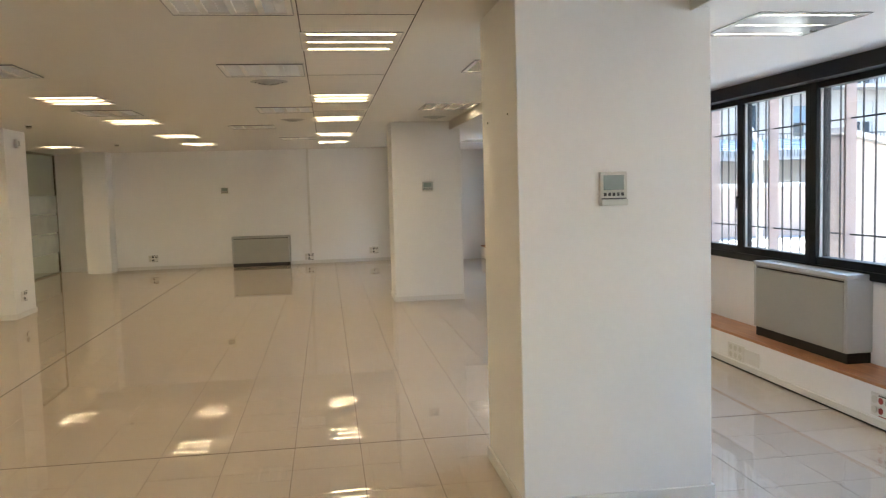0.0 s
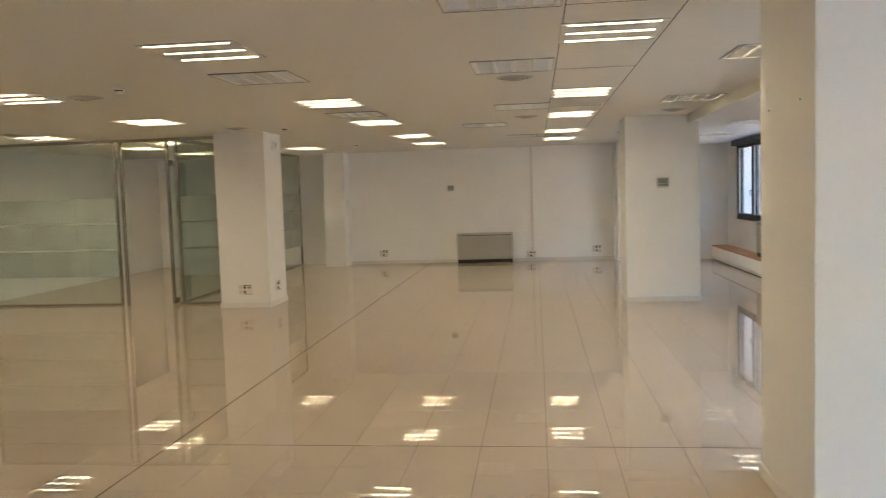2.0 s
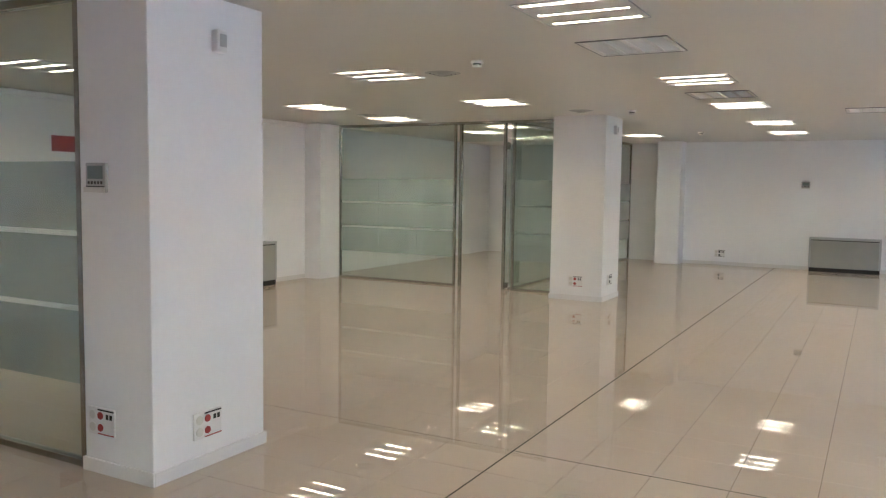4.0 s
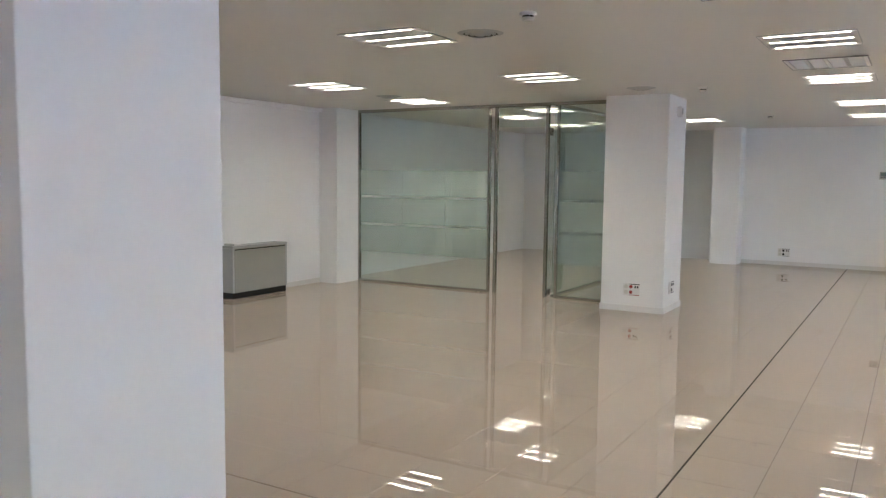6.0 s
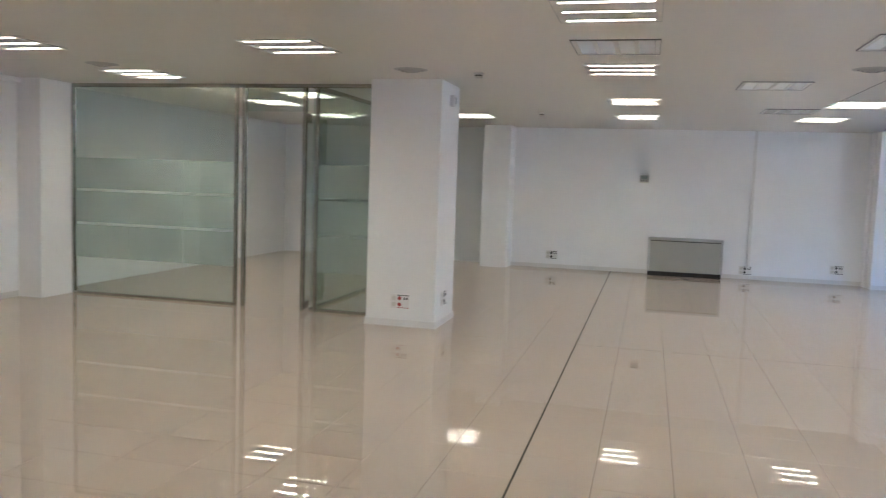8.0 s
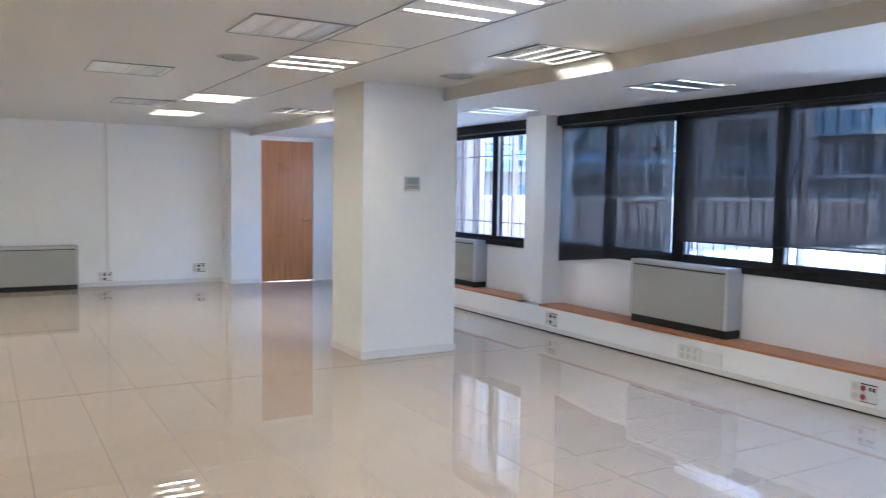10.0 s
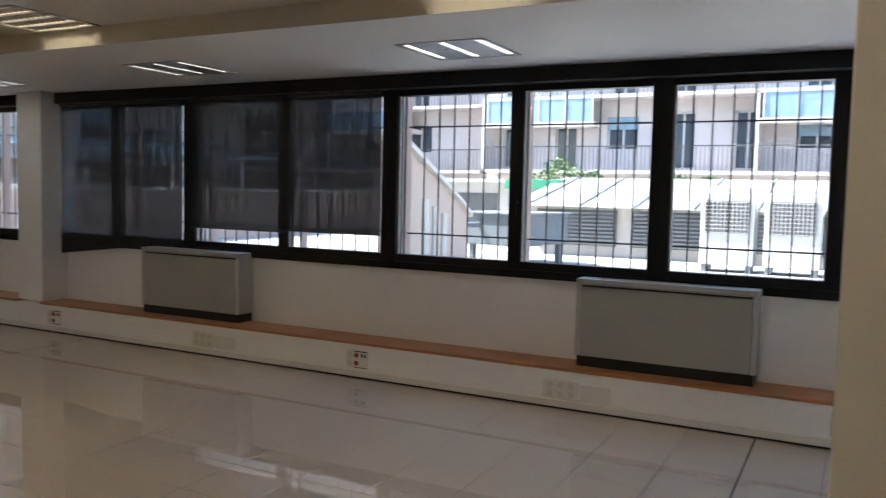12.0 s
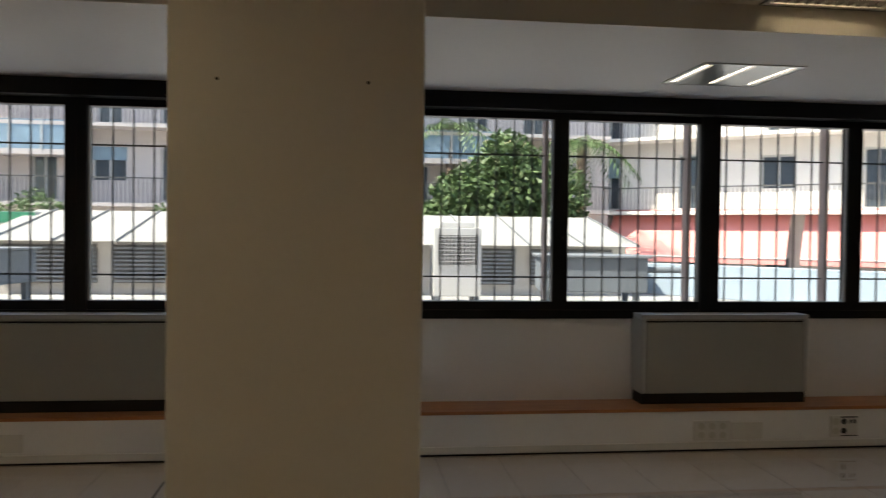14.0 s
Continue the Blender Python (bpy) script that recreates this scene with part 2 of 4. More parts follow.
def cyl(p, q, r, seg=10, r2=None):
    return add_cyl(bmesh.new(), p, q, r, seg, r2)


def add_quad(bm, *pts):
    bm.faces.new([bm.verts.new(p) for p in pts])


def slab_with_holes(x0, x1, y0, y1, z, holes, thick):
    """A flat slab whose underside lies at z, with rectangular holes through it."""
    xs = sorted({x0, x1, *[h[0] for h in holes], *[h[1] for h in holes]})
    ys = sorted({y0, y1, *[h[2] for h in holes], *[h[3] for h in holes]})
    xs = [x for x in xs if x0 <= x <= x1]
    ys = [y for y in ys if y0 <= y <= y1]
    bm = bmesh.new()
    grid = {}

    def v(i, j):
        if (i, j) not in grid:
            grid[i, j] = bm.verts.new((xs[i], ys[j], z))
        return grid[i, j]
    for i in range(len(xs) - 1):
        for j in range(len(ys) - 1):
            cx, cy = (xs[i] + xs[i + 1]) / 2, (ys[j] + ys[j + 1]) / 2
            if any(h[0] < cx < h[1] and h[2] < cy < h[3] for h in holes):
                continue
            bm.faces.new([v(i, j), v(i, j + 1), v(i + 1, j + 1), v(i + 1, j)])
    r = bmesh.ops.extrude_face_region(bm, geom=bm.faces[:])
    for e in r["geom"]:
        if isinstance(e, bmesh.types.BMVert):
            e.co.z += thick
    bmesh.ops.recalc_face_normals(bm, faces=bm.faces[:])
    return bm


def wall_with_holes(axis, at, thick, a0, a1, z0, z1, holes):
    """An upright wall; axis 'x': it runs along y with its room face at x=at; 'y': along x. Holes are (a0, a1, z0, z1)."""
    bm = slab_with_holes(a0, a1, z0, z1, 0.0, holes, thick)
    for vt in bm.verts:
        a, z, t = vt.co.x, vt.co.y, vt.co.z
        vt.co = Vector((at + t, a, z)) if axis == 'x' else Vector((a, at + t, z))
    bmesh.ops.recalc_face_normals(bm, faces=bm.faces[:])
    return bm


def structure(name, bm, material, label="", category=""):
    return tagged(bm_obj(name, bm, material), label, category, "", "structure")


# ---- plan, in metres ----
CEIL, SOFF = 2.50, 2.395          # main ceiling, lower ceiling along the windows
FASCIA_X = 2.16
WALL_E, LEDGE_X, LEDGE_Z = 4.09, 3.764, 0.29
FAR_Y, WEST_X, BACK_Y = 18.20, -8.65, -9.0
TILE = 0.40

# ---- large structure ----
WIN_Z0, WIN_Z1 = 0.86, SOFF
# south of y -2.6 the opening is unseen, extended to light the room
structure("wall_east", wall_with_holes('x', WALL_E, 0.30, BACK_Y, FAR_Y + 0.3, -0.3, 2.9,
                                       [(-7.10, 12.40, WIN_Z0, WIN_Z1), (12.55, 16.9, WIN_Z0, WIN_Z1)]), M_WALL,
          "white painted wall below and between the windows", "wall")
structure("wall_north", box(-4.03, 1.84, FAR_Y, FAR_Y + 0.25, -0.1, 2.9), M_WALL, "plain white painted end wall", "wall")
structure("wall_north_door", wall_with_holes('y', 17.77, 0.25, 1.84, WALL_E, -0.1, 2.9, [(2.335, 3.22, -0.1, 2.33)]), M_WALL,
          "white painted wall round the wooden door", "wall")
structure("wall_north_return", box(1.80, 2.334, 18.021, 18.45, -0.1, 2.9), M_WALL, "white wall return beside the door", "wall")
structure("wall_north_pier", box(-4.51, -4.03, 17.735, 18.45, -0.1, 2.9, 0.004), M_WALL, "white pier beside the glass room", "wall")
structure("wall_north_glass_room", box(WEST_X, -4.51, 18.45, 18.70, -0.1, 2.9), M_WALL, "white back wall of the glass room", "wall")
structure("wall_west", box(WEST_X - 0.25, WEST_X, BACK_Y, 18.45, -0.1, 2.9), M_WALL, "white painted side wall", "wall")
structure("wall_west_pilaster", box(WEST_X, -8.33, 11.50, 12.02, 0, CEIL, 0.004), M_WALL, "white pilaster where the glass partition starts", "wall")
structure("wall_south", box(WEST_X - 0.25, WALL_E + 0.3, BACK_Y - 0.25, BACK_Y, -0.1, 2.9), M_WALL, "plain white end wall", "wall")
structure("wall_east_pier", box(3.80, WALL_E - 0.001, 12.15, 12.52, LEDGE_Z, SOFF, 0.004), M_WALL, "white pier between the window bands", "wall")

# recessed lights: centre x, y
LIT = [(0.60, 5.55), (0.60, 8.60), (0.60, 10.90), (0.58, 13.75), (0.58, 15.80),
       (-1.93, 5.50), (-1.92, 8.58), (-1.92, 10.95), (-1.87, 13.60), (-1.86, 15.75),
       (-4.40, 7.21), (-4.40, 9.66), (-4.30, 15.85), (-6.75, 9.37), (-6.79, 11.21),
       # those below y 3 are unseen, added to even out the light
       (0.60, 2.55), (-1.92, 2.45), (-1.92, -1.5), (0.60, -1.5), (-6.75, 5.6), (-6.75, 14.1), (-6.75, 16.2), (-5.80, 13.1),
       (0.60, -4.6), (-1.92, -4.6), (-4.40, 1.0), (-4.40, -3.0)]
LOUVRED_OFF = [(-0.02, 4.48), (-0.02, 6.72), (0.0, 9.70), (-1.92, 9.80), (-1.98, 6.69), (-0.56, 12.02), (-0.02, 14.60)]
LOUVRED_LIT = [(1.83, 9.56), (1.83, 6.58), (1.83, 14.55), (1.83, 2.2)]
# the last two are unseen lamps, added to carry the row southward
LOW = [(3.17, 2.12), (2.86, 4.50), (3.17, 7.20), (3.17, 9.62), (3.17, 12.10), (3.17, 14.5), (3.17, -0.8), (3.17, -4.2)]
HALF = 0.298
ROUND = [(-0.02, 7.34), (0.03, 10.92), (1.84, 10.80), (-3.80, 7.30), (-3.80, 10.90), (-6.74, 10.48)]


def hole(x, y):
    return (x - HALF, x + HALF, y - HALF, y + HALF)


structure("ceiling", slab_with_holes(WEST_X - 0.02, FASCIA_X, BACK_Y, 18.46, CEIL, [hole(x, y) for x, y in LIT + LOUVRED_OFF + LOUVRED_LIT], 0.02), M_CEIL,
          "smooth cream ceiling with recessed lights", "ceiling")
structure("ceiling_low", slab_with_holes(FASCIA_X, WALL_E + 0.02, BACK_Y, 17.78, SOFF, [hole(x, y) for x, y in LOW], 0.02), M_SOFFIT,
          "lower white ceiling along the windows", "ceiling")
structure("fascia", box(FASCIA_X - 0.012, FASCIA_X, BACK_Y, 17.77, SOFF - 0.016, CEIL + 0.02), M_CEIL, "cream step between the two ceilings", "ceiling edge")
structure("roof_slab", box(WEST_X - 0.3, WALL_E + 0.35, BACK_Y - 0.3, 18.8, 2.9, 3.1), M_WALL, "concrete slab over the ceiling", "slab")
# thin seams of the removable ceiling strip
for sx in (0.305, 0.925):
    structure("ceiling_seam", box(sx - 0.003, sx + 0.003, 2.0, 13.4, CEIL - 0.0015, CEIL + 0.001), M_JOINT, "thin dark ceiling panel joint", "seam")
for sy in (4.78, 7.0, 9.9):
    structure("ceiling_seam", box(0.308, 0.922, sy - 0.002, sy + 0.002, CEIL - 0.0015, CEIL + 0.001), M_JOINT, "thin dark ceiling panel joint", "seam")
structure("cornice", box(WEST_X, WEST_X + 0.07, 3.0, 11.5, 2.44, CEIL, 0.012), M_WALL, "white cornice along the side wall", "cornice")

# ---- ledge below the windows ----
structure("window_ledge", box(LEDGE_X, WALL_E, BACK_Y, 17.77, 0.012, LEDGE_Z - 0.022, 0.003), M_WALL, "white boxed ledge below the windows", "ledge")
# black filling paints the shade beneath the ledge
structure("ledge_shadow_gap", box(LEDGE_X + 0.012, WALL_E, BACK_Y, 17.77, -0.002, 0.013), M_DARK, "black strip painting the shade in the gap under the ledge", "gap")
structure("ledge_trim", box(LEDGE_X - 0.010, LEDGE_X - 0.0005, BACK_Y, 17.77, 0.016, 0.062, 0.002), M_PLASTIC, "white cable trunking along the ledge", "trunking")
structure("ledge_board", box(LEDGE_X - 0.006, WALL_E - 0.001, BACK_Y, 12.149, LEDGE_Z - 0.022, LEDGE_Z, 0.004), M_LEDGE, "orange wooden board on the ledge", "board")
structure("ledge_board_end", box(LEDGE_X - 0.006, WALL_E - 0.001, 12.521, 17.77, LEDGE_Z - 0.022, LEDGE_Z, 0.004), M_LEDGE, "orange wooden board on the ledge", "board")

# ---- columns ----


def column(x0, x1, y0, y1, label, skirt=True):
    t = thing("column", pose((x0 + x1) / 2, (y0 + y1) / 2, 0), label, "column")
    w, d = (x1 - x0) / 2, (y1 - y0) / 2
    part("shaft", box(-w, w, -d, d, 0, CEIL - 0.002, 0.006), M_COL, t)
    if skirt:
        bm = bmesh.new()
        s = 0.012
        add_box(bm, -w - s, w + s, -d - s, -d - 0.0005, 0, 0.072, 0.003)
        add_box(bm, -w - s, w + s, d + 0.0005, d + s, 0, 0.072, 0.003)
        add_box(bm, -w - s, -w - 0.0005, -d, d, 0, 0.072, 0.003)
        add_box(bm, w + 0.0005, w + s, -d, d, 0, 0.072, 0.003)
        part("baseboard", bm, M_PLASTIC, t)
    return t


column(1.30, 2.255, 4.11, 4.93, "wide white painted column with a wall controller")
column(1.33, 2.30, 11.56, 12.27, "white painted column near the window band")
column(-4.07, -3.56, 3.93, 4.745, "white column at the glass partition with sockets")
column(-4.41, -3.67, 11.556, 12.30, "white column at the corner of the glass room")
bm = bmesh.new()
add_cyl(bm, (0, 0, 0), (-0.003, 0, 0), 0.0055, 10)
hole_a = tagged(bm_obj("wall_plug", bm, M_DARK), "dark screw hole in the column", "wall plug", "screw holes")
hole_a.matrix_world = pose(1.300, 4.775, 1.92)
copy_thing(hole_a, pose(1.300, 4.294, 1.923))

# pipe casing and trims on the end wall
structure("conduit", box(0.015, 0.065, FAR_Y - 0.03, FAR_Y, 0.19, CEIL, 0.004), M_PLASTIC, "white vertical cable conduit on the end wall", "conduit")
structure("baseboard", box(-4.03, 1.84, FAR_Y - 0.012, FAR_Y, 0, 0.07, 0.003), M_PLASTIC, "low white baseboard", "baseboard")
structure("baseboard", box(WEST_X, WEST_X + 0.012, 3.0, 11.49, 0, 0.07, 0.003), M_PLASTIC, "low white baseboard", "baseboard")
structure("baseboard", box(1.85, 2.30, 17.758, 17.77, 0, 0.07, 0.003), M_PLASTIC, "low white baseboard", "baseboard")

# wooden door at the far end
d = thing("door", pose(2.778, 17.80, 0), "tall closed orange-brown wooden door", "door")
part("leaf", box(-0.438, 0.438, -0.02, 0.02, 0.006, 2.325, 0.003), M_DOOR, d)
bm = box(-0.443, -0.4385, -0.03, 0.05, 0, 2.33)
add_box(bm, 0.4385, 0.443, -0.03, 0.05, 0, 2.33)
part("frame", bm, M_DOOR, d)
bm = cyl((0.37, -0.02, 1.02), (0.37, -0.06, 1.02), 0.011)
add_cyl(bm, (0.37, -0.055, 1.02), (0.26, -0.055, 1.02), 0.009)
part("handle", bm, M_CHROME, d, "steel lever handle")

M_DARKWOOD = wood_mat("dark_brown_door_veneer", (0.035, 0.018, 0.011), (0.075, 0.038, 0.022), 22, 2, 0.4)
d = thing("door", pose(WEST_X, 8.24, 0, 0, 0, 90), "tall closed dark brown wooden door in the side wall", "door")
part("leaf", box(-0.41, 0.41, -0.018, 0.0, 0.006, 2.20, 0.003), M_DARKWOOD, d)
bm = box(-0.45, -0.411, -0.03, 0.0, 0, 2.24, 0.003)
add_box(bm, 0.411, 0.45, -0.03, 0.0, 0, 2.24)
add_box(bm, -0.4105, 0.4105, -0.03, 0.0, 2.201, 2.24)
part("frame", bm, M_DARKWOOD, d)

# ---- recessed lights ----


def slot_light(t, tube_mat, plate_mat):
    """A 60 cm flush light: plate with three luminous slots crossed by thin blades. Origin in the ceiling plane, slots along x."""
    rows = (-0.248, 0.0, 0.248)
    slots = [(-0.262, 0.262, c - 0.022, c + 0.022) for c in rows]
    part("plate", slab_with_holes(-0.3, 0.3, -0.3, 0.3, -0.004, slots, 0.006), plate_mat, t)
    bm = bmesh.new()
    for x0, x1, y0, y1 in ((-0.304, 0.304, -0.304, -0.3), (-0.304, 0.304, 0.3, 0.304), (-0.304, -0.3, -0.3, 0.3), (0.3, 0.304, -0.3, 0.3)):
        add_box(bm, x0, x1, y0, y1, -0.006, 0.004)
    part("rim", bm, M_GREYK, t)
    for c in rows:
        part("tube", box(-0.262, 0.262, c - 0.0215, c + 0.0215, 0.006, 0.012), tube_mat, t, "glowing fluorescent tube behind the louvre")
        bm = bmesh.new()
        for k in range(12):
            x = -0.25 + 0.0455 * k
            add_box(bm, x - 0.0012, x + 0.0012, c - 0.0216, c + 0.0216, -0.002, 0.005)
        tagged(part("louvre", bm, M_BLADE, t), "", "", "", "stuff")


def louvred_light(t, tube_mat, blade_mat, back_mat, deep):
    """A 60 cm recessed light with four bands of deep white louvre running along y."""
    rows = (-0.213, -0.071, 0.071, 0.213)
    slots = [(c - 0.056, c + 0.056, -0.275, 0.275) for c in rows]
    part("plate", slab_with_holes(-0.3, 0.3, -0.3, 0.3, -0.005, slots, 0.007), M_PLASTIC, t)
    bm = bmesh.new()
    for x0, x1, y0, y1 in ((-0.306, 0.306, -0.306, -0.3), (-0.306, 0.306, 0.3, 0.306), (-0.306, -0.3, -0.3, 0.3), (0.3, 0.306, -0.3, 0.3)):
        add_box(bm, x0, x1, y0, y1, -0.008, 0.004)
    part("rim", bm, M_REFL, t)
    for c in rows:
        bm = bmesh.new()
        for sx in (-1, 1):
            add_quad(bm, (c + sx * 0.056, -0.275, 0.002), (c + sx * 0.056, 0.275, 0.002), (c + sx * 0.030, 0.275, deep), (c + sx * 0.030, -0.275, deep))
        for y in (-0.275, 0.275):
            add_quad(bm, (c - 0.056, y, 0.002), (c + 0.056, y, 0.002), (c + 0.030, y, deep), (c - 0.030, y, deep))
        add_quad(bm, (c - 0.030, -0.275, deep), (c + 0.030, -0.275, deep), (c + 0.030, 0.275, deep), (c - 0.030, 0.275, deep))
        part("reflector", bm, back_mat, t)
        part("tube", cyl((c, -0.27, deep - 0.014), (c, 0.27, deep - 0.014), 0.0105, 10), tube_mat, t, "fluorescent tube")
        bm = bmesh.new()
        for k in range(11):
            y = -0.25 + 0.05 * k
            add_box(bm, c - 0.054, c + 0.054, y - 0.0015, y + 0.0015, -0.003, deep * 0.5)
        tagged(part("louvre", bm, blade_mat, t), "thin cross blades", "", "", "stuff")


proto = thing("recessed_light", pose(*LIT[0], CEIL), "square flush ceiling light with three lit slots", "ceiling light", "ceiling lights")
slot_light(proto, M_TUBE, M_CEIL)
for x, y in LIT[1:]:
    copy_thing(proto, pose(x, y, CEIL))
proto = thing("louvred_light", pose(*LOUVRED_OFF[0], CEIL), "square recessed light with white louvres, switched off", "ceiling light", "louvred lights")
louvred_light(proto, M_TUBE_OFF, M_TUBE_OFF, M_TUBE_OFF, 0.028)
for x, y in LOUVRED_OFF[1:]:
    copy_thing(proto, pose(x, y, CEIL))
proto = thing("louvred_light", pose(*LOUVRED_LIT[0], CEIL), "square recessed light with white louvres, lit, beside the ceiling step", "ceiling light", "louvred lights")
louvred_light(proto, M_TUBE_B, M_BAR, M_REFL, 0.07)
for x, y in LOUVRED_LIT[1:]:
    copy_thing(proto, pose(x, y, CEIL))
proto = thing("recessed_light", pose(*LOW[0], SOFF), "square recessed light with a grey metal plate by the windows", "ceiling light", "window-side lights")
slot_light(proto, M_TUBE_W, M_REFL)
for x, y in LOW[1:]:
    copy_thing(proto, pose(x, y, SOFF))

# round air diffusers
proto = thing("air_diffuser", pose(*ROUND[0], CEIL), "round ceiling air diffuser with dark slots", "air diffuser", "round diffusers")
bm = bmesh.new()
add_cyl(bm, (0, 0, -0.001), (0, 0, -0.006), 0.125, 28)
part("back", bm, M_DARK, proto)
for k, (r0, r1) in enumerate(((0.155, 0.118), (0.105, 0.085), (0.072, 0.052), (0.035, 0.0))):
    bm = bmesh.new()
    tmp = bmesh.new()
    z0, z1 = (-0.004 - 0.005 * k, -0.012 - 0.007 * k)
    n = 28
    for i in range(n):
        a, b = 2 * math.pi * i / n, 2 * math.pi * (i + 1) / n
        P = lambda r, q, z: (r * math.cos(q), r * math.sin(q), z)
        if r1 > 0:
            add_quad(bm, P(r0, a, z0), P(r1, a, z1), P(r1, b, z1), P(r0, b, z0))
        else:
            bm.faces.new([bm.verts.new(P(r0, a, z0)), bm.verts.new((0, 0, z1)), bm.verts.new(P(r0, b, z0))])
    tmp.free()
    part("ring", bm, M_GREYK, proto)
for x, y in ROUND[1:]:
    copy_thing(proto, pose(x, y, CEIL))

# smoke detectors
proto = thing("smoke_detector", pose(-3.25, 6.86, CEIL), "small white round smoke detector on the ceiling", "smoke detector", "smoke detectors")
part("base", cyl((0, 0, 0), (0, 0, -0.018), 0.05, 20), M_PLASTIC, proto)
bm = cyl((0, 0, -0.018), (0, 0, -0.03), 0.034, 20)
part("vent", bm, M_DARK, proto)
part("cap", cyl((0, 0, -0.03), (0, 0, -0.048), 0.042, 20, 0.03), M_CREAM, proto)
for x, y in ((-3.22, 11.15), (-3.17, 15.2)):
    copy_thing(proto, pose(x, y, CEIL))

# alarm sensors on the columns
proto = thing("alarm_sensor", pose(-3.56, 4.38, 2.27, 0, 0, 90), "small white alarm sensor high on a column", "alarm sensor", "alarm sensors")
part("case", box(-0.035, 0.035, -0.055, 0.0, -0.06, 0.06, 0.012), M_PLASTIC, proto)
part("lens", box(-0.024, 0.024, -0.058, -0.0552, -0.03, 0.035), M_GREYK, proto)
copy_thing(proto, pose(-3.67, 11.91, 2.32, 0, 0, 90))

# ---- fan coil cabinets ----


def fan_coil(m, w, h, label, group="fan coils", depth=0.20):
    """Cabinet with its front at local y=0 facing -y and its back at y=depth; base at z=0."""
    t = thing("fan_coil", m, label, "fan coil", group)
    hw = w / 2
    part("plinth", box(-hw + 0.012, hw - 0.012, 0.018, depth - 0.005, 0, 0.075), M_DARK, t, "black recessed plinth")
    bm = box(-hw + 0.035, hw - 0.035, 0, 0.02, 0.075, h - 0.055, 0.005)
    part("front_panel", bm, M_FC, t)
    # shade of the recess, painted as a black strip behind the gap
    part("groove", box(-hw + 0.036, hw - 0.036, 0.011, 0.02, h - 0.0545, h - 0.0425), M_DARK, t, "black strip painting the shade in the groove above the front panel")
    part("front_strip", box(-hw + 0.035, hw - 0.035, 0.003, 0.02, h - 0.042, h - 0.029, 0.003), M_FC, t)
    for s in (-1, 1):
        part("side_panel", box(min(s * (hw - 0.034), s * hw), max(s * (hw - 0.034), s * hw), 0.002, depth, 0.075, h - 0.03, 0.006), M_FCTOP, t)
    holes = [(-hw + 0.12, hw - 0.12, 0.07, 0.16)]
    part("top", slab_with_holes(-hw, hw, 0.0, depth, h - 0.028, holes, 0.028), M_FCTOP, t, "light grey top with an air slot")
    bm = box(-hw + 0.11, hw - 0.11, 0.06, 0.17, h - 0.05, h - 0.03)
    part("duct", bm, M_DARK, t)
    for k in range(4):
        y = 0.08 + 0.022 * k
        part("slat", box(-hw + 0.118, hw - 0.118, y, y + 0.006, h - 0.026, h - 0.004), M_FCTOP, t)
    return t


E_ROT = 270     # front faces -x
for y0, y1 in ((1.15, 2.36), (5.41, 6.605), (9.67, 10.855), (13.72, 14.88)):
    fan_coil(pose(3.89, (y0 + y1) / 2, LEDGE_Z, 0, 0, E_ROT), y1 - y0, 0.615, "grey-beige metal fan coil on the wooden ledge")
fan_coil(pose(-1.004, 17.948, 0), 1.224, 0.648, "grey-beige metal fan coil against the end wall", depth=0.25)
fl = fan_coil(pose(-8.45, 10.09, 0, 0, 0, 90), 0.99, 0.66, "grey-beige metal fan coil standing against the side wall")
pad = tagged(bm_obj("plastic_tray", box(-0.09, 0.09, -0.06, 0.06, 0.0, 0.03, 0.01), M_PLASTIC), "small white plastic tray lying on a fan coil", "tray")
pad.matrix_world = pose(-8.545, 9.69, 0.66)

# ---- wall controllers ----


def controller(m, w, h, body, label, flap=True):
    t = thing("wall_controller", m, label, "thermostat", "wall controllers")
    part("case", box(-w / 2, w / 2, -0.018, 0, -h / 2, h / 2, 0.004), body, t)
    part("screen", box(-w * 0.38, w * 0.38, -0.0205, -0.0185, -h * 0.04, h * 0.4, 0.0008), M_LCD, t, "grey display")
    if flap:
        part("flap", box(-w * 0.49, w * 0.49, -0.034, -0.0185, -h * 0.5, -h * 0.32, 0.003), M_CREAM, t)
        # dark line above the flap: the gap's shade put in as a strip
        part("hinge_gap_shade", box(-w * 0.46, w * 0.46, -0.0215, -0.0185, -h * 0.315, -h * 0.28, 0.0006), M_BAR, t)
        for k in range(5):
            x = -w * 0.32 + k * w * 0.16
            part("button", box(x - 0.0065, x + 0.0065, -0.022, -0.0185, -h * 0.22, -h * 0.12, 0.0012), M_BAR, t)
    return t


controller(pose(1.757, 4.11, 1.55), 0.133, 0.158, M_CREAM, "cream wall controller with a grey display")
controller(pose(1.821, 11.56, 1.60), 0.15, 0.135, M_GREYK, "grey wall controller on the column")
controller(pose(-1.742, FAR_Y, 1.642), 0.15, 0.13, M_GREYK, "grey wall controller on the end wall")
controller(pose(WEST_X, 9.42, 1.615, 0, 0, 90), 0.14, 0.13, M_GREYK, "grey wall controller on the side wall")
controller(pose(WEST_X, 8.94, 1.60, 0, 0, 90), 0.10, 0.11, M_CREAM, "small white wall controller", False)
controller(pose(-3.93, 3.93, 1.545), 0.15, 0.15, M_GREYK, "grey wall controller on the column")

# ---- socket plates ----


